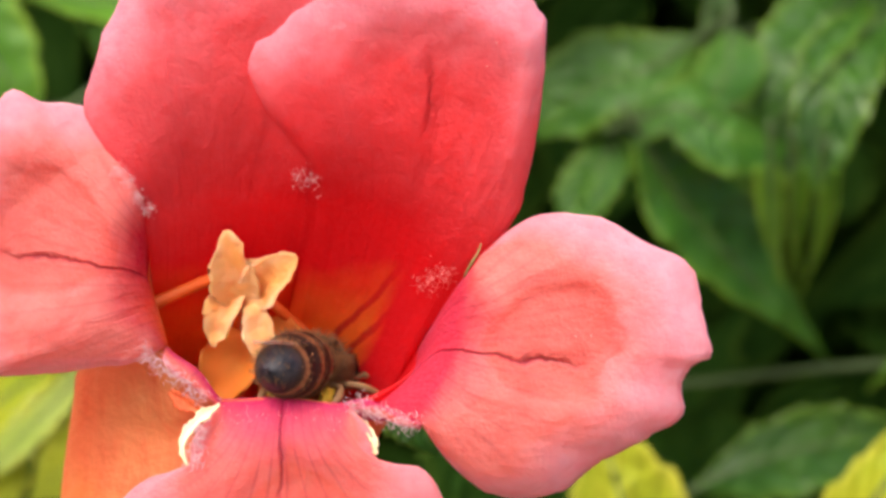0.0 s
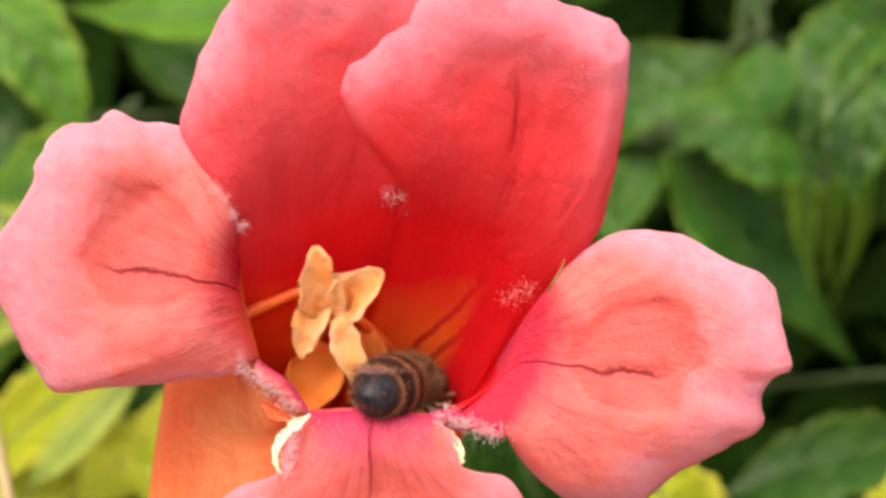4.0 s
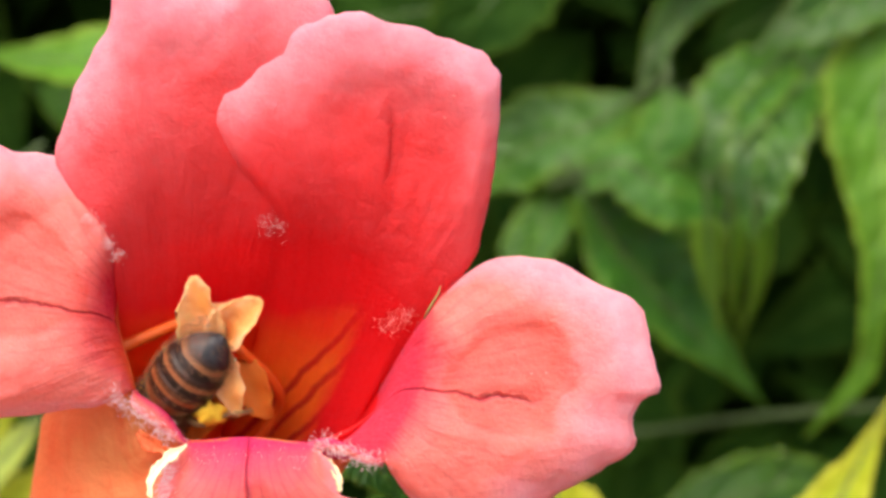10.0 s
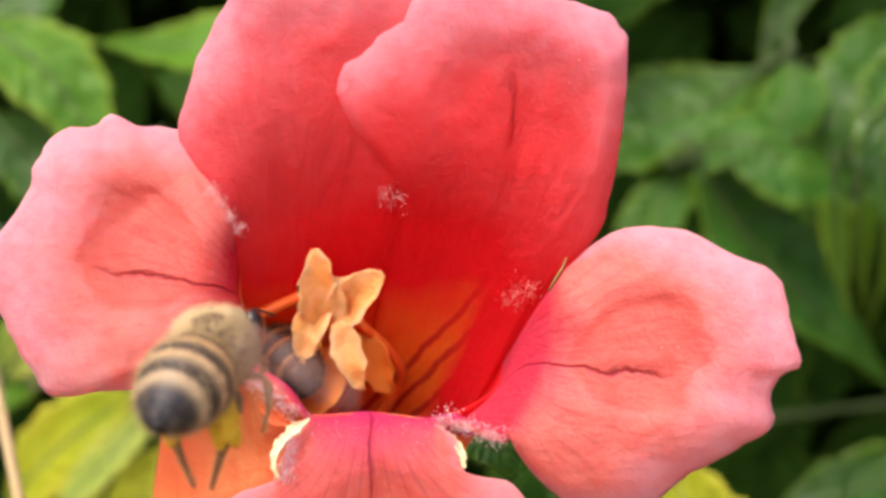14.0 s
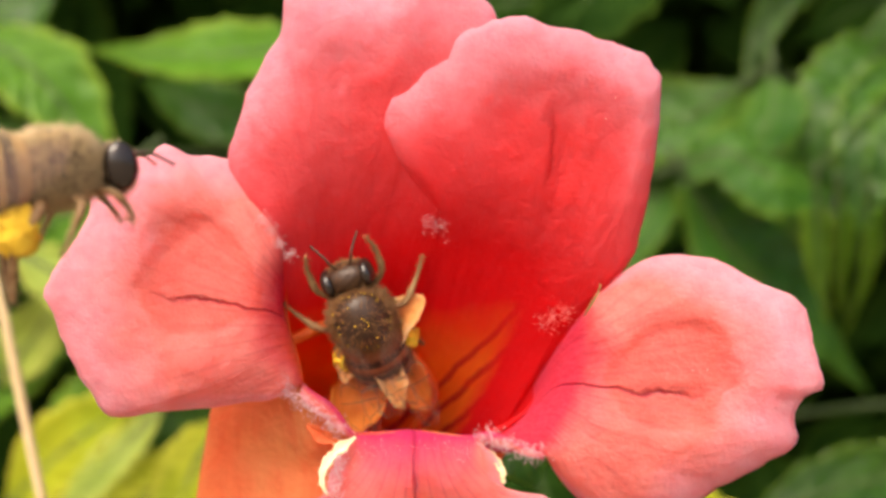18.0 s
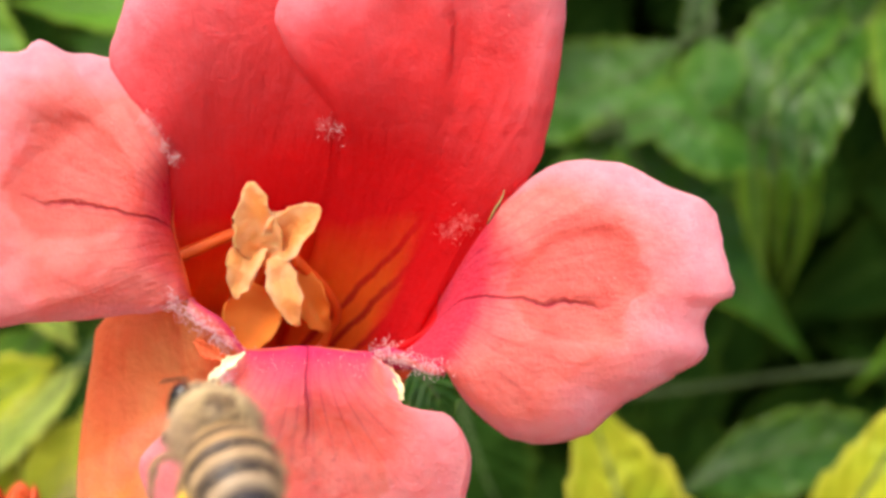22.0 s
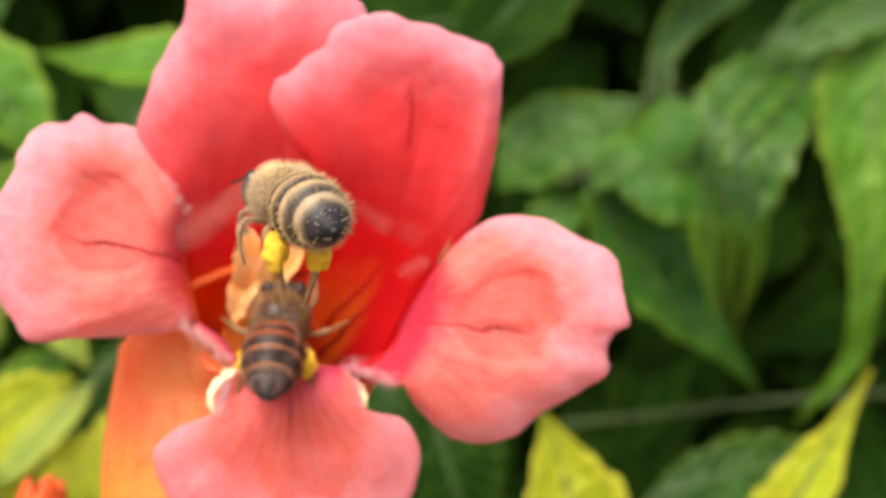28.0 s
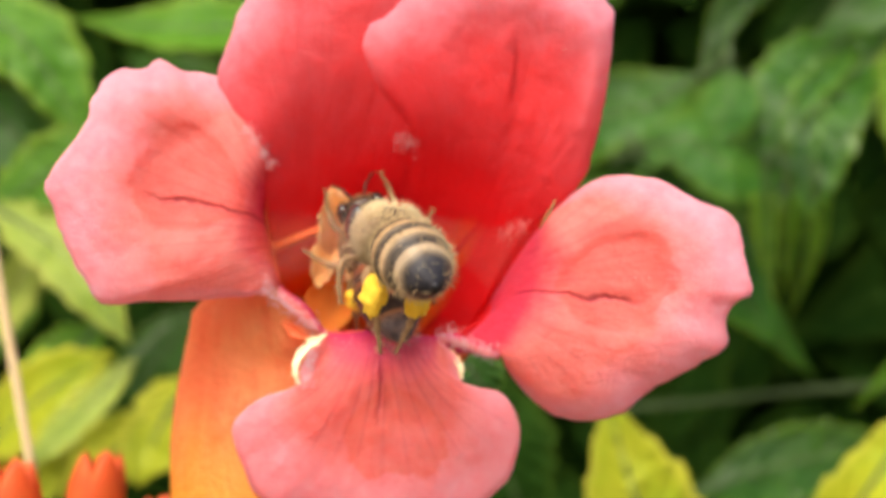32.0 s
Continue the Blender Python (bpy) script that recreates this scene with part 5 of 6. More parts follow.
def build_bee(label, fur, skin, skin_of_wings, bald, seed, crawls, dusted=False):
    rng = random.Random(seed)
    bee = root("honey_bee", (0, 0, 0), label, "bee", "honey bees")
    thorax = part("thorax", ball((0, 0, 0), (0.0021, 0.0023, 0.0020), 24, 16, 0.06), CHITIN, bee)
    spots = []
    for _ in range(6500):
        d = Vector((rng.gauss(0, 1), rng.gauss(0, 1), rng.gauss(0, 1))).normalized()
        if d.z > bald and rng.random() < 0.85:
            continue
        spots.append((Vector((d.x * 0.00205, d.y * 0.00225, d.z * 0.00195)), d))
    tagged(part("fur", hairs(spots, 0.8 * MM, 0.03 * MM, rng, 0.1, 0.3), fur, thorax, "tawny fur"), kind="stuff")
    head = part("head", ball((0, 0.0031, -0.0004), (0.0018, 0.0011, 0.0015), 20, 14, 0.05), CHITIN, bee)
    for s in (-1, 1):
        part("eye", ball((s * 0.00136, 0.0031, -0.0002), (0.0006, 0.00098, 0.00135), 16, 12), EYE, head, "large dark eye")
        part("antenna", pipe([mm((s * 0.4, 3.9, 0.2)), mm((s * 0.8, 4.6, 0.5)), mm((s * 0.9, 4.9, 0.4)), mm((s * 1.7, 6.0, -0.4))], [0.1 * MM, 0.09 * MM, 0.08 * MM], 12, 6), CHITIN, head)
    spots = []
    for _ in range(700):
        d = Vector((rng.gauss(0, 1), rng.gauss(0.3, 1), rng.gauss(0, 1))).normalized()
        if abs(d.x) > 0.72:
            continue
        spots.append((Vector((d.x * 0.0017, 0.0031 + d.y * 0.00105, -0.0004 + d.z * 0.0014)), d))
    tagged(part("fur", hairs(spots, 0.45 * MM, 0.028 * MM, rng, 0, 0.4), fur, head, "short tawny fur"), kind="stuff")
    # abdomen, with a step at every plate
    prof = []
    for i in range(61):
        k = i / 60
        y = -1.3 - 6.6 * k
        r = 2.5 * math.sin(math.pi * (0.17 + 0.83 * k) ** 0.96) ** 0.62
        step = ((k * 5.1) % 1)
        prof.append((y, max(0.03, r * (0.975 + 0.045 * step))))
    abdomen = part("abdomen", lathe(prof, 0.92, 28, -0.9), skin, bee, "abdomen banded amber and black")
    spots = []
    for _ in range(1500):
        k = rng.random()
        i = int(k * 60)
        y, r = prof[i]
        if (k > 0.8 and rng.random() < 0.75) or ((k * 5.1) % 1 < 0.3 and k > 0.25):
            continue
        a = rng.random() * math.tau
        d = Vector((math.cos(a), -0.8, math.sin(a)))
        spots.append((mm((r * math.cos(a), y, r * 0.92 * math.sin(a) - 0.9 * (y * 0.1) ** 2)), d))
    tagged(part("fur", hairs(spots, 0.5 * MM, 0.025 * MM, rng, 0, 0.25), fur, abdomen, "pale bands of short fur"), kind="stuff")
    # legs: hip, knee, ankle, foot
    legs = [
        ("foreleg", [(0.8, 1.5, -1.3), (1.9, 2.4, -1.6), (1.8, 3.2, -2.6), (1.1, 3.5, -3.4)], 0.2),
        ("middle_leg", [(1.0, 0.2, -1.6), (2.7, 0.5, -1.9), (3.1, -0.2, -3.2), (2.9, -0.9, -4.5)], 0.22),
        ("hind_leg", [(0.9, -1.0, -1.5), (1.9, -1.7, -2.4), (1.4, -2.9, -4.2), (0.5, -3.1, -7.0)], 0.32),
    ]
    if crawls:
        legs = [
            ("foreleg", [(0.8, 1.5, -1.3), (2.3, 2.5, -0.8), (2.5, 4.2, -0.5), (2.2, 5.6, 0.2)], 0.24),
            ("middle_leg", [(1.0, 0.2, -1.6), (2.9, -0.3, -1.3), (4.2, 0.8, -1.8), (5.4, 2.4, -2.4)], 0.24),
            ("hind_leg", [(0.9, -1.0, -1.5), (2.6, -1.9, -1.6), (2.8, -3.4, -2.8), (3.2, -4.6, -4.2)], 0.28),
        ]
    for kind, pts, r in legs:
        for s in (-1, 1):
            # thigh, shin and foot, each swollen in its middle
            joints = [mm((s * x, y, z)) for x, y, z in pts]
            leg = part(kind, pipe(joints, [r * k * MM for k in (0.8, 1.15, 0.75, 1.2, 0.7, 0.5, 0.3)], 24, 8), LEG, bee)
            spots = []
            for p, q in zip(joints, joints[1:]):
                for _ in range(70):
                    d = (q - p).orthogonal().normalized()
                    d.rotate(Matrix.Rotation(rng.random() * math.tau, 3, (q - p).normalized()))
                    spots.append((p.lerp(q, rng.random()) + d * r * 0.6 * MM, d + (q - p).normalized() * 0.5))
            tagged(part("bristles", hairs(spots, 0.34 * MM, 0.02 * MM, rng, 0, 0.3), fur, leg, "short tawny bristles"), kind="stuff")
            if kind == "hind_leg":
                at, size = ((s * 1.5, -2.65, -3.2), (0.75, 1.0, 1.3)) if not crawls else ((s * 2.5, -3.0, -2.0), (0.7, 0.9, 1.1)) if dusted else ((s * 1.8, -2.2, -2.4), (0.55, 0.7, 0.85))
                part("pollen_load", ball(mm(at), mm(size), 18, 14, 0.55, s * 3.1 + seed), POLLEN, leg, "packed yellow pollen")
    if dusted:
        grains = bmesh.new()
        for _ in range(45):
            d = Vector((rng.gauss(0, 1), rng.gauss(0.4, 1), abs(rng.gauss(0.5, 0.8)))).normalized()
            q = Vector((d.x * 0.0022, d.y * 0.0025, d.z * 0.0021))
            bmesh.ops.create_icosphere(grains, subdivisions=1, radius=rng.uniform(0.00004, 0.00008), matrix=Matrix.Translation(q))
        tagged(part("pollen_grains", grains, POLLEN, thorax, "loose yellow pollen grains on the back"), kind="stuff")
    for s in (-1, 1):
        fore = part("forewing", wing(s, 9.2, 2.9, 0.6), skin_of_wings, bee, "clear veined wing")
        fore.location = mm((s * 1.3, 0.5, 1.7))
        hind = part("hindwing", wing(s, 6.2, 1.9, 1.6), skin_of_wings, bee, "clear veined wing")
        hind.location = mm((s * 1.2, -0.6, 1.55))
    return bee


early_bee = build_bee("brown honey bee with a bald back, coloured as shaded, crawling in the flower", FUR_BROWN_SHADED, ABDOMEN_BROWN_SHADED, WING_WORN, 0.35, 4, True)
crawling_bee = build_bee("brown honey bee, its back worn, with pollen on its legs", FUR_BROWN_SHADED, ABDOMEN_BROWN_SHADED, WING_CLEAR, 0.45, 9, True, True)
hovering_bee = build_bee("blond-furred honey bee with yellow pollen on its hind legs", FUR, ABDOMEN, WING, 0.9, 3, False)

EARLY_BEE = [  # seconds, millimetres, the way of the head, the way of the back
    (0, -7.1, 83.4, -9.8, 0.27, 0.95, -0.15, 0.05, 0.14, 0.99),
    (1, -7.1, 83.4, -10.2, 0.27, 0.95, -0.15, 0.05, 0.14, 0.99),
    (2, -6.9, 83.4, -10.3, 0.27, 0.95, -0.15, 0.05, 0.14, 0.99),
    (3, -6.8, 83.4, -9.7, 0.27, 0.95, -0.15, 0.05, 0.14, 0.99),
    (3.5, -6.6, 83.4, -10.3, 0.27, 0.95, -0.15, 0.05, 0.14, 0.99),
    (5.5, -5.1, 82.9, -10.1, 0.77, 0.63, 0.10, 0.36, -0.55, 0.75),
    (6, -4.5, 83.2, -9.3, 0.83, 0.56, 0.08, 0.18, -0.40, 0.90),
    (6.5, -3.5, 80.0, -6.4, 0.63, 0.10, 0.77, 0.64, -0.63, -0.45),
    (7, -5.1, 78.8, -4.9, 0.42, -0.05, 0.91, 0.81, -0.44, -0.40),
    (7.5, -7.4, 75.0, -1.9, 0.02, -0.42, 0.91, -0.01, -0.91, -0.42),
    (8, -7.6, 75.0, -3.3, 0.02, -0.42, 0.91, -0.01, -0.91, -0.42),
    (8.5, -8.7, 74.0, -1.8, 0.03, -0.46, 0.89, -0.02, -0.89, -0.45),
    (9, -8.4, 73.0, -2.5, -0.05, -0.42, 0.91, 0.02, -0.91, -0.42),
    (9.2, -4.2, 68.0, -4.7, 0.36, -0.31, 0.88, -0.20, -0.95, -0.26),
    (9.5, 3.7, 60.0, -9.3, 0.93, -0.34, 0.16, -0.35, -0.94, 0.06),
    (9.8, 15.7, 55.0, -15.6, 0.93, -0.34, -0.11, -0.23, -0.79, 0.56),
    (10.15, 18.8, 65.0, -26.9, 0.86, 0.51, 0.06, 0.17, -0.39, 0.91),
    (10.5, 21.8, 75.0, -38.1, 0.14, 0.97, 0.18, 0.01, -0.18, 0.98),
    (10.95, 8.9, 81.5, -44.1, 0.03, 0.67, 0.74, 0.64, -0.58, 0.50),
    (11.4, -4.0, 88.0, -50.0, -0.10, 0.09, 0.99, 0.94, -0.31, 0.12),
    (32, -4.0, 88.0, -50.0, -0.13, 0.09, 0.99, 0.94, -0.30, 0.15),
]
CRAWLING_BEE = [  # seconds, millimetres, the way of the head, the way of the back
    (0, -47.7, 64.0, 29.8, 0.29, 0.95, 0.07, 0.06, -0.09, 0.99),
    (4, -42.9, 64.0, 19.9, 0.34, 0.94, 0.07, 0.06, -0.09, 0.99),
    (4.7, -24.2, 64.0, 5.9, 0.29, 0.96, 0.01, 0.07, -0.03, 1.00),
    (5.1, -16.5, 74.0, -0.5, 0.03, 0.99, 0.12, 0.00, -0.12, 0.99),
    (5.5, -13.9, 80.0, -4.0, -0.37, 0.64, 0.67, -0.46, -0.75, 0.47),
    (6, -13.8, 80.0, -3.1, -0.05, 0.80, 0.60, -0.10, -0.60, 0.79),
    (6.5, -15.4, 80.8, -4.2, -0.60, 0.60, 0.53, -0.26, -0.77, 0.58),
    (7, -16.8, 82.1, -4.4, -0.62, 0.62, 0.47, -0.16, -0.69, 0.71),
    (7.5, -19.2, 84.0, -3.6, -0.49, 0.71, 0.50, -0.40, -0.69, 0.60),
    (8, -17.6, 84.3, -6.6, -0.61, 0.71, 0.35, -0.32, -0.63, 0.71),
    (8.5, -16.5, 84.2, -6.2, -0.62, 0.70, 0.35, -0.38, -0.66, 0.65),
    (9, -15.9, 84.4, -6.4, -0.61, 0.73, 0.30, -0.41, -0.62, 0.67),
    (9.5, -17.5, 84.0, -6.8, -0.68, 0.62, 0.39, -0.32, -0.73, 0.60),
    (10, -15.7, 81.2, -9.8, -0.61, 0.38, -0.69, -0.69, -0.69, 0.23),
    (10.5, -14.3, 82.6, -10.6, 0.28, 0.35, -0.90, -0.40, -0.80, -0.44),
    (11, -13.0, 83.1, -9.9, 0.58, 0.35, -0.74, -0.20, -0.81, -0.54),
    (11.5, -12.6, 82.6, -10.5, 0.50, 0.35, -0.80, -0.21, -0.84, -0.50),
    (12, -15.0, 82.2, -11.5, -0.51, 0.43, -0.74, -0.31, -0.90, -0.31),
    (12.5, -15.6, 81.2, -11.2, -0.48, 0.35, -0.80, -0.31, -0.92, -0.22),
    (13, -17.2, 85.7, -9.1, -0.50, 0.81, -0.30, -0.62, -0.10, 0.77),
    (13.5, -17.6, 85.2, -11.4, -0.45, 0.80, -0.40, -0.68, -0.01, 0.74),
    (14, -17.9, 85.3, -7.0, -0.62, 0.72, 0.31, -0.31, -0.58, 0.75),
    (14.5, -16.0, 85.0, -7.6, -0.49, 0.79, 0.37, -0.19, -0.51, 0.84),
    (16.5, -13.4, 80.4, -8.8, -0.98, 0.20, 0.00, -0.14, -0.70, 0.70),
    (17, -11.5, 80.4, -7.8, -0.98, 0.20, 0.02, -0.13, -0.70, 0.70),
    (17.5, -12.3, 79.0, -5.2, -0.45, 0.11, 0.89, 0.01, -0.99, 0.13),
    (18, -12.3, 78.0, -3.4, -0.30, -0.25, 0.92, 0.08, -0.97, -0.24),
    (18.5, -12.3, 76.0, -3.2, -0.03, -0.40, 0.92, 0.01, -0.92, -0.40),
    (18.75, -10.8, 75.0, -2.1, 0.04, -0.50, 0.86, -0.02, -0.86, -0.50),
    (19, -9.4, 74.0, -1.0, 0.12, -0.61, 0.79, 0.10, -0.78, -0.62),
    (19.25, -9.6, 74.5, -1.8, 0.10, -0.50, 0.86, -0.06, -0.87, -0.50),
    (19.5, -9.8, 75.0, -2.6, 0.06, -0.45, 0.89, -0.03, -0.89, -0.45),
    (20, -9.3, 75.0, -3.7, 0.06, -0.45, 0.89, -0.03, -0.89, -0.45),
    (20.25, -8.3, 74.0, -3.9, 0.75, -0.30, 0.59, -0.28, -0.95, -0.12),
    (20.5, -7.2, 73.0, -4.0, 0.99, -0.11, -0.12, -0.07, -0.96, 0.29),
    (21, -1.0, 71.0, -3.1, 0.91, -0.34, 0.24, -0.41, -0.60, 0.68),
    (21.1, 5.1, 67.5, -9.9, 0.81, 0.38, 0.45, -0.29, -0.41, 0.87),
    (21.2, 11.6, 64.0, -16.7, 0.32, 0.92, 0.22, 0.03, -0.24, 0.97),
    (21.6, -14.0, 65.0, -25.9, -0.09, 0.97, 0.23, -0.01, -0.23, 0.97),
    (22, -31.0, 64.0, -4.9, 0.22, 0.96, 0.16, 0.03, -0.17, 0.98),
    (22.2, -14.8, 62.0, 3.8, 0.74, 0.63, 0.22, -0.08, -0.24, 0.97),
    (22.4, -12.4, 64.0, 8.2, 0.06, 0.97, 0.24, 0.00, -0.24, 0.97),
    (22.7, -14.1, 64.0, 4.8, -0.00, 0.97, 0.25, 0.00, -0.25, 0.97),
    (23, -19.6, 64.0, 14.1, 0.06, 0.96, 0.26, 0.01, -0.26, 0.97),
    (23.5, -20.9, 65.0, 22.5, 0.16, 0.97, 0.20, 0.03, -0.21, 0.98),
    (24, -2.3, 64.0, 19.6, -0.10, 0.96, 0.26, -0.01, -0.26, 0.97),
    (24.1, -4.3, 64.0, 13.7, 0.11, 0.96, 0.26, 0.01, -0.26, 0.97),
    (24.2, -12.3, 62.0, 4.0, 0.22, 0.96, 0.20, 0.03, -0.21, 0.98),
    (24.3, -17.7, 60.0, -4.6, 0.89, 0.41, 0.22, -0.12, -0.25, 0.96),
    (24.4, -10.7, 57.0, -2.1, 0.96, 0.19, 0.21, -0.15, -0.28, 0.95),
    (24.5, -3.5, 56.0, 1.5, 0.97, 0.09, 0.22, -0.19, -0.29, 0.94),
    (24.65, -5.5, 62.0, 11.0, 0.32, 0.92, 0.24, 0.03, -0.27, 0.96),
    (24.7, 14.8, 65.0, 22.0, -0.15, 0.94, 0.31, -0.00, -0.31, 0.95),
    (25.2, 21.2, 66.0, 31.2, -0.14, 0.97, 0.21, -0.02, -0.21, 0.98),
    (26.2, 8.9, 66.0, 29.3, -0.20, 0.97, 0.14, -0.04, -0.16, 0.99),
    (26.9, -5.2, 66.0, 7.8, -0.15, 0.96, 0.25, -0.01, -0.25, 0.97),
    (27.5, -10.8, 68.0, -8.7, -0.36, 0.29, 0.89, 0.10, -0.93, 0.35),
    (28, -9.6, 77.3, -7.8, 0.02, 0.72, 0.69, 0.00, -0.69, 0.72),
    (28.5, -8.8, 77.8, -6.9, -0.00, 0.64, 0.77, -0.02, -0.77, 0.64),
    (29, -9.7, 78.0, -5.5, -0.05, 0.49, 0.87, -0.04, -0.87, 0.49),
    (29.5, -8.8, 76.9, -3.8, -0.08, 0.66, 0.74, -0.05, -0.75, 0.66),
    (30, -9.9, 76.9, -4.9, -0.06, 0.68, 0.73, -0.05, -0.73, 0.68),
    (30.4, -9.0, 77.0, -3.7, -0.10, 0.60, 0.80, -0.05, -0.80, 0.60),
    (30.8, -9.3, 76.8, -4.3, -0.22, 0.17, 0.96, -0.03, -0.99, 0.17),
    (31, -9.5, 76.8, -3.4, 0.00, 0.50, 0.86, 0.00, -0.86, 0.50),
    (31.2, -9.4, 76.8, -3.6, 0.00, 0.50, 0.86, 0.00, -0.86, 0.50),
    (31.6, -9.2, 75.8, -3.6, -0.07, 0.33, 0.94, -0.02, -0.94, 0.33),
    (32, -9.4, 77.0, -4.8, -0.32, 0.34, 0.88, -0.08, -0.94, 0.33),
]
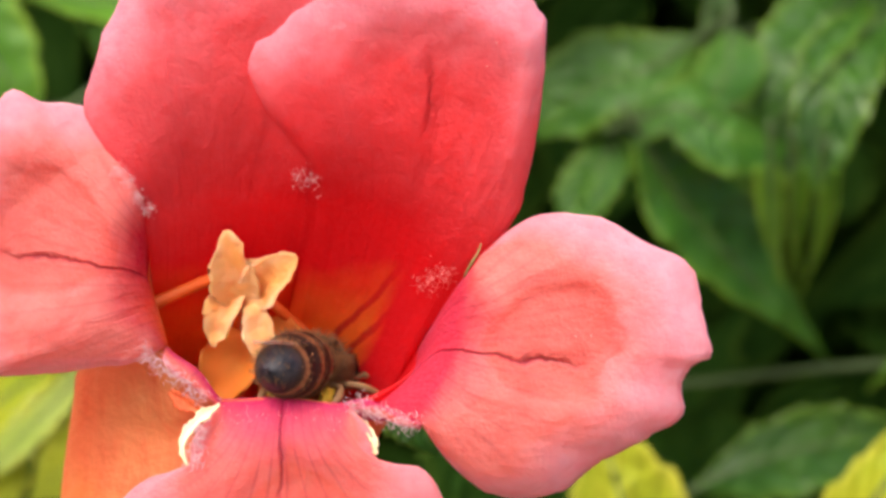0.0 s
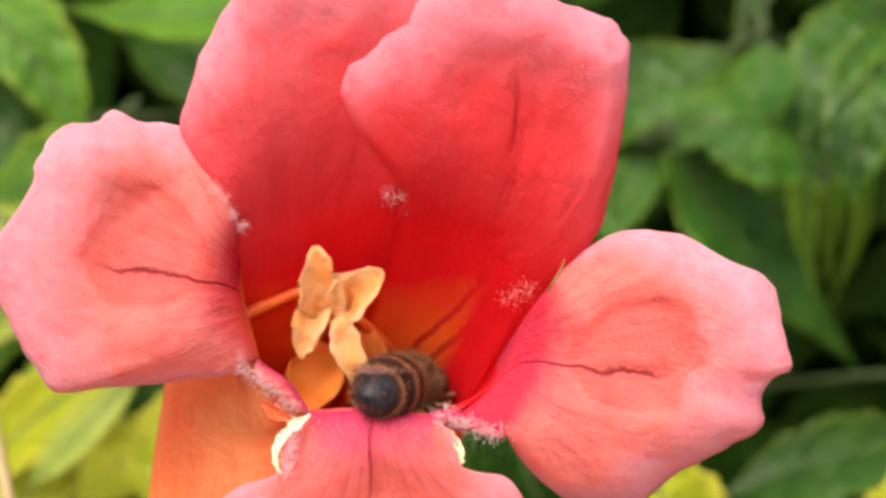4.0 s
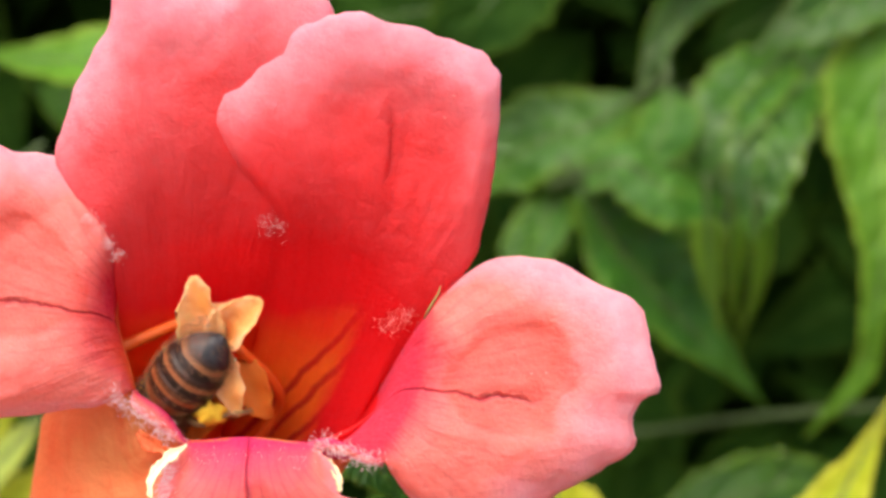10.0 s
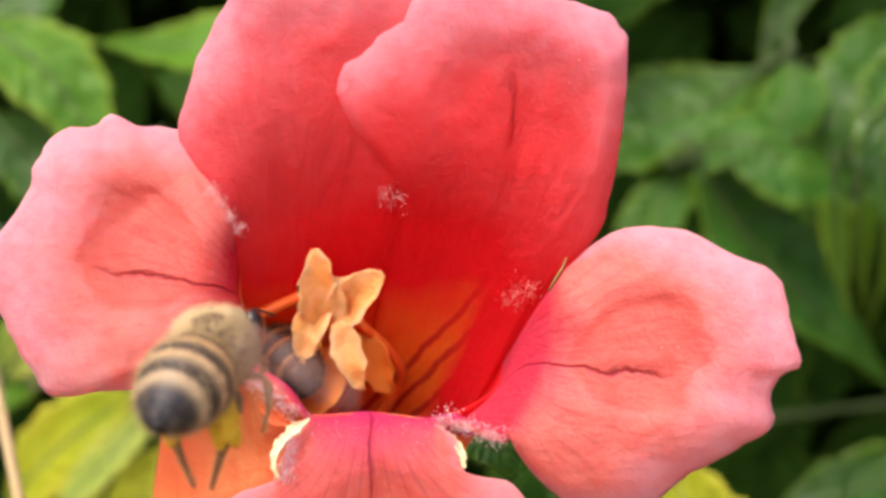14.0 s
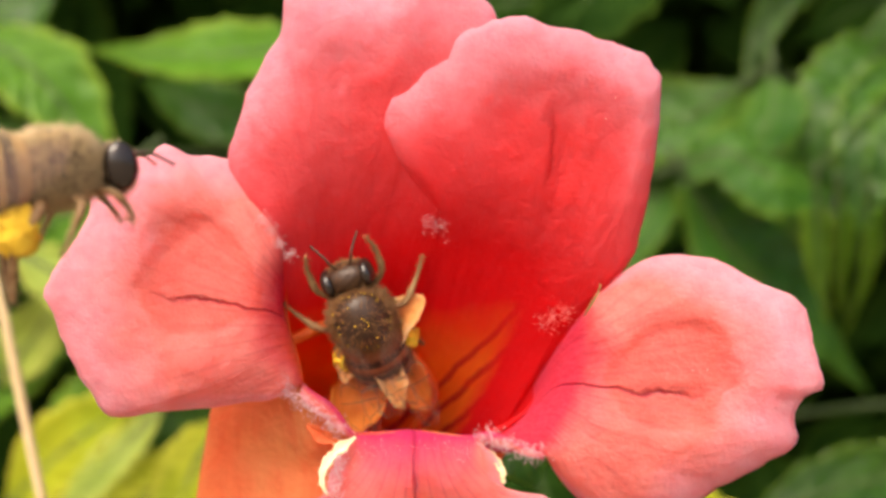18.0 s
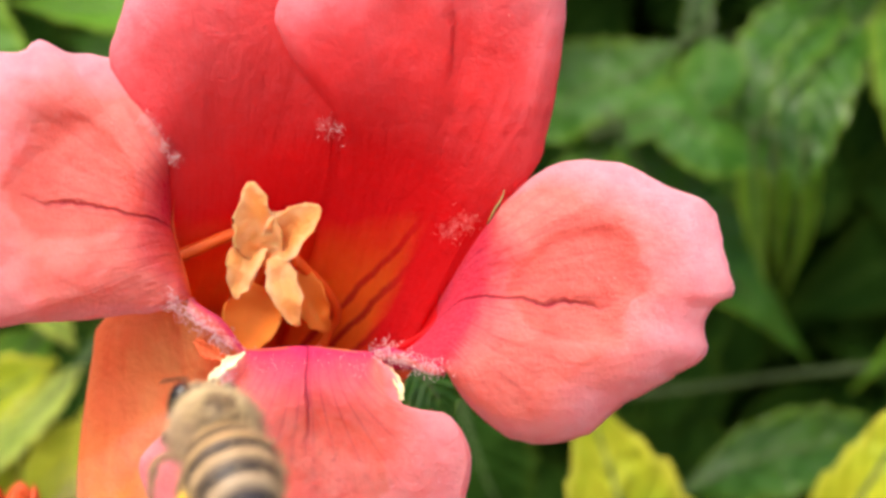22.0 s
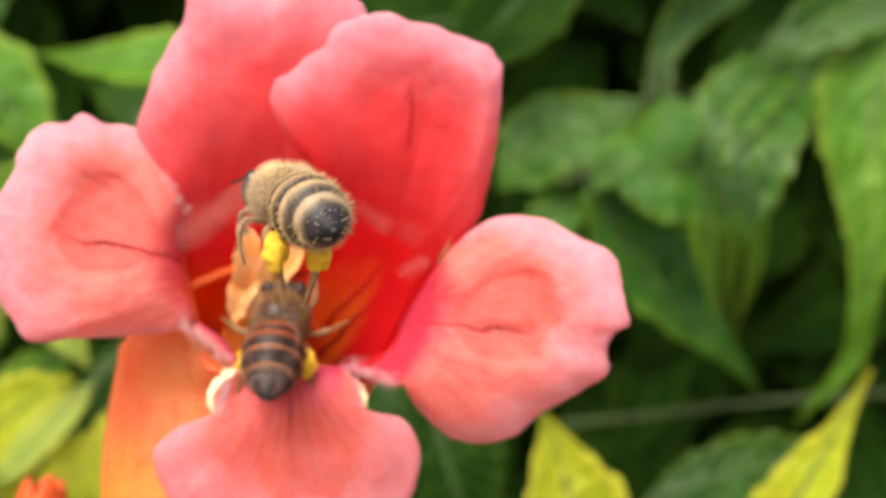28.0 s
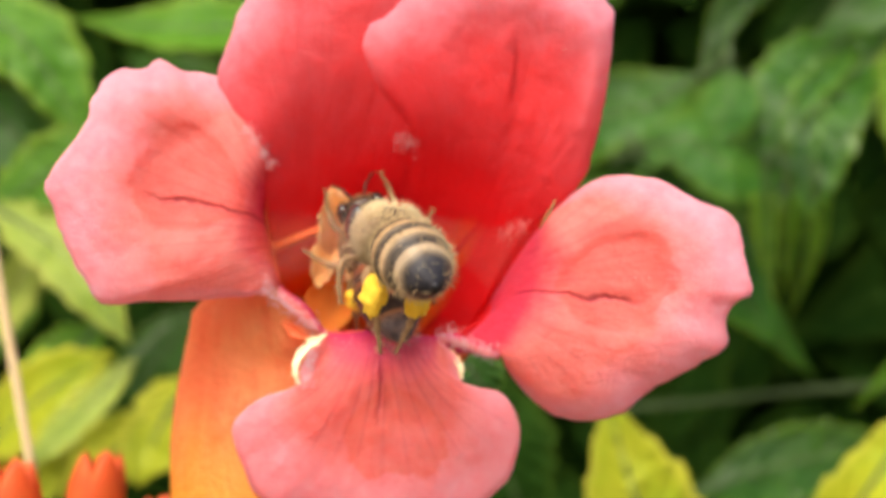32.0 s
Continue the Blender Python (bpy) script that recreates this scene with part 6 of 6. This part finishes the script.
HOVERING_BEE = [  # seconds, millimetres, the way of the head, the way of the back
    (0, -16.0, 79.0, -51.0, -0.01, 0.15, 0.99, 0.02, -0.99, 0.15),
    (11.8, -16.0, 79.0, -51.0, 0.01, 0.09, 1.00, -0.02, -1.00, 0.09),
    (12.7, -24.5, 66.0, -25.1, 0.15, 0.97, 0.18, 0.04, -0.18, 0.98),
    (13.2, -18.7, 65.0, -16.4, 0.11, 0.95, 0.28, 0.03, -0.29, 0.96),
    (13.5, -16.5, 65.0, -9.1, 0.09, 0.94, 0.34, 0.03, -0.34, 0.94),
    (14, -15.8, 65.0, -5.8, 0.10, 0.94, 0.33, 0.02, -0.33, 0.94),
    (14.5, -27.9, 65.0, -3.4, 0.27, 0.94, 0.22, 0.05, -0.24, 0.97),
    (15.2, -34.1, 64.0, 3.0, 0.85, 0.48, 0.21, -0.04, -0.34, 0.94),
    (16, -33.1, 64.0, 4.7, 0.85, 0.48, 0.21, -0.05, -0.33, 0.94),
    (16.5, -25.7, 65.0, 7.6, 0.77, 0.59, 0.25, -0.11, -0.25, 0.96),
    (17, -16.8, 65.0, 5.6, 0.50, 0.84, 0.19, 0.01, -0.23, 0.97),
    (17.5, -20.3, 65.0, 5.6, -0.01, 0.95, 0.32, 0.01, -0.32, 0.95),
    (18, -27.0, 60.0, 6.1, 0.83, 0.55, 0.12, -0.06, -0.12, 0.99),
    (18.5, -24.5, 60.0, 6.7, 0.99, 0.03, 0.10, -0.09, -0.20, 0.98),
    (18.75, -19.5, 62.0, 5.8, 0.70, 0.65, 0.29, -0.09, -0.32, 0.94),
    (19, -14.5, 64.0, 5.0, 0.06, 0.94, 0.33, 0.04, -0.33, 0.94),
    (19.5, -10.0, 64.0, 5.4, 0.04, 0.94, 0.33, 0.01, -0.33, 0.94),
    (20, -16.9, 64.0, 9.5, -0.09, 0.91, 0.41, -0.00, -0.41, 0.91),
    (20.25, -18.9, 62.0, 10.6, 0.61, 0.70, 0.36, -0.10, -0.39, 0.92),
    (20.5, -21.2, 60.0, 11.5, 0.99, 0.12, 0.11, -0.08, -0.23, 0.97),
    (20.75, -16.4, 62.0, 10.3, 0.70, 0.69, 0.16, -0.03, -0.19, 0.98),
    (21, -11.6, 64.0, 9.1, 0.13, 0.98, 0.13, 0.04, -0.14, 0.99),
    (21.2, -17.4, 64.0, 16.7, 0.28, 0.95, 0.17, 0.04, -0.19, 0.98),
    (21.3, 4.5, 64.0, 21.1, 0.33, 0.94, 0.12, 0.06, -0.15, 0.99),
    (21.42, 32.9, 64.0, 5.2, 0.07, 0.98, 0.18, 0.01, -0.18, 0.98),
    (21.5, 20.1, 64.0, -14.3, -0.19, 0.95, 0.23, -0.01, -0.24, 0.97),
    (21.6, 2.8, 64.0, -8.1, -0.33, 0.84, 0.43, 0.15, -0.40, 0.90),
    (21.8, -10.3, 64.0, -9.4, -0.38, 0.82, 0.42, 0.19, -0.38, 0.91),
    (22, -12.0, 64.0, -14.5, -0.39, 0.82, 0.41, 0.23, -0.35, 0.91),
    (22.2, -18.2, 64.0, -17.1, -0.02, 0.96, 0.27, 0.00, -0.27, 0.96),
    (22.5, -20.3, 65.0, -21.8, -0.10, 0.96, 0.27, -0.00, -0.27, 0.96),
    (23, -20.5, 64.0, -13.0, -0.24, 0.86, 0.46, 0.08, -0.45, 0.89),
    (23.3, -23.1, 64.0, -11.3, -0.05, 0.95, 0.30, 0.00, -0.30, 0.95),
    (23.6, -22.8, 65.0, -8.5, -0.08, 0.95, 0.31, 0.00, -0.31, 0.95),
    (23.7, -33.0, 65.0, -2.0, 0.26, 0.93, 0.25, 0.02, -0.26, 0.96),
    (23.85, -16.6, 65.0, 22.4, 0.85, 0.41, 0.33, -0.15, -0.41, 0.90),
    (24, 6.1, 65.0, 17.3, 0.17, 0.95, 0.25, 0.02, -0.26, 0.97),
    (24.1, 8.8, 64.0, 7.5, -0.15, 0.86, 0.49, 0.09, -0.48, 0.87),
    (24.3, 10.4, 61.0, 5.3, -0.82, 0.51, 0.28, 0.14, -0.30, 0.95),
    (24.5, 5.5, 60.0, 6.0, -0.88, 0.41, 0.23, 0.12, -0.27, 0.95),
    (24.65, 13.9, 63.0, 17.0, -0.20, 0.95, 0.25, -0.01, -0.26, 0.97),
    (24.8, -11.8, 64.0, 18.4, 0.02, 0.93, 0.36, 0.00, -0.36, 0.93),
    (24.9, -7.4, 60.0, 15.0, -0.29, 0.95, 0.14, 0.07, -0.12, 0.99),
    (24.97, -5.1, 47.0, 0.1, -0.29, 0.96, 0.02, 0.02, -0.01, 1.00),
    (25, -5.2, 46.0, -0.4, -0.29, 0.96, 0.02, 0.02, -0.01, 1.00),
    (25.03, -5.8, 46.0, -0.9, -0.27, 0.95, 0.14, 0.02, -0.14, 0.99),
    (25.1, -9.3, 56.0, -2.1, -0.13, 0.80, 0.59, 0.09, -0.58, 0.81),
    (25.2, -13.3, 60.0, -11.1, -0.03, 0.95, 0.31, -0.00, -0.31, 0.95),
    (25.35, -12.6, 64.0, -21.0, 0.01, 0.95, 0.31, 0.00, -0.31, 0.95),
    (25.5, -6.2, 63.0, -8.6, -0.04, 0.94, 0.34, 0.00, -0.34, 0.94),
    (26, -5.8, 65.0, -16.1, -0.04, 0.95, 0.31, -0.00, -0.31, 0.95),
    (26.8, -5.2, 64.0, -3.4, -0.20, 0.93, 0.30, -0.01, -0.31, 0.95),
    (27.5, -4.8, 64.0, -2.2, -0.29, 0.91, 0.29, -0.01, -0.30, 0.95),
    (28, -7.0, 61.0, 1.2, -0.50, 0.82, 0.26, 0.11, -0.24, 0.96),
    (28.5, -7.5, 66.0, -2.0, -0.49, 0.79, 0.36, 0.16, -0.32, 0.93),
    (29, -8.3, 68.0, -4.8, -0.50, 0.84, 0.20, 0.10, -0.17, 0.98),
    (29.5, -4.4, 67.0, -5.6, -0.38, 0.86, 0.33, 0.09, -0.32, 0.94),
    (30, -4.1, 66.0, -6.4, -0.42, 0.88, 0.20, 0.08, -0.18, 0.98),
    (30.4, 1.3, 65.0, -8.9, -0.39, 0.82, 0.43, 0.11, -0.42, 0.90),
    (30.8, -2.3, 65.0, -11.9, -0.55, 0.76, 0.35, 0.13, -0.33, 0.93),
    (31, -11.2, 67.0, -3.2, -0.37, 0.86, 0.37, 0.01, -0.39, 0.92),
    (31.2, -15.0, 66.0, -4.4, -0.03, 0.93, 0.35, -0.02, -0.35, 0.93),
    (31.6, -5.9, 66.0, -5.1, -0.41, 0.80, 0.44, 0.13, -0.42, 0.90),
    (32, -7.6, 66.0, -4.4, -0.40, 0.86, 0.32, 0.17, -0.27, 0.95),
]

def bee_pose(x, y, z, h, b):
    h, b = Vector(h).normalized(), Vector(b)
    r = h.cross(b).normalized()
    b = r.cross(h)
    m = Matrix((r, h, b)).transposed().to_4x4()
    m.translation = V(x, y, z)
    return m


def wing_rows(ob, flights, folds):
    """Folded back at rest, by the degrees that folds gives time by time; in flight a beat up and down with every thirtieth of a second."""
    at = ob.location.copy()
    side = 1 if at.x > 0 else -1
    hind = ob.name.startswith("hindwing")

    def turned(sweep, lift):
        return Matrix.Translation(at) @ pose(0, 0, 0, 0, -side * lift, -side * sweep)

    def rest(t):
        return turned(float(np.interp(t, [f[0] for f in folds], [f[1] for f in folds])) + (4 if hind else 0), -3)

    rows = []
    for a, b in flights:
        if a > 0:
            rows.append((a - 1 / 15, rest(a)))
        n = int((b - a) * 30)
        for i in range(n + 1):
            beat = (38, -22)[i % 2] + 9 * math.sin(i * 1.7)
            rows.append((a + i / 30, turned(14 + 6 * math.sin(i * 2.1) + (8 if hind else 0), beat)))
        if b < 32:
            rows.append((b + 1 / 15, rest(b)))
    rows += [(t, rest(t)) for t in (*(f[0] for f in folds), 32.0) if not any(a - 0.1 < t < b + 0.1 for a, b in flights)]
    return sorted(rows, key=lambda r: r[0])


def motions():
    for bee, path, flights, folds, bends in (
        (early_bee, EARLY_BEE, [(9.3, 11.4)], [(0, 82), (6.6, 82), (7.4, 66), (9.2, 64)], [(0, 0), (6.9, 0), (7.5, 48), (8.3, 46), (8.8, 12), (9.4, 0), (32, 0)]),
        (crawling_bee, CRAWLING_BEE, [(0.0, 5.2), (20.9, 27.3)], [(5.3, 82), (17.0, 82), (17.5, 70), (20.8, 68), (27.5, 80)], [(0, 0), (17.2, 0), (17.8, 28), (20.1, 28), (20.6, 0), (32, 0)]),
        (hovering_bee, HOVERING_BEE, [(11.9, 32.0)], [(0, 64), (11.8, 64)], [(0, 0), (32, 0)]),
    ):
        walk(bee, [(r[0], bee_pose(r[1], r[2], r[3], r[4:7], r[7:10])) for r in path])
        for ob in bee.children:
            if "abdomen" in ob.name:
                walk(ob, [(t, pose(0, 0, 0, a)) for t, a in bends])
            if "wing" in ob.name:
                walk(ob, wing_rows(ob, flights, folds))


motions()
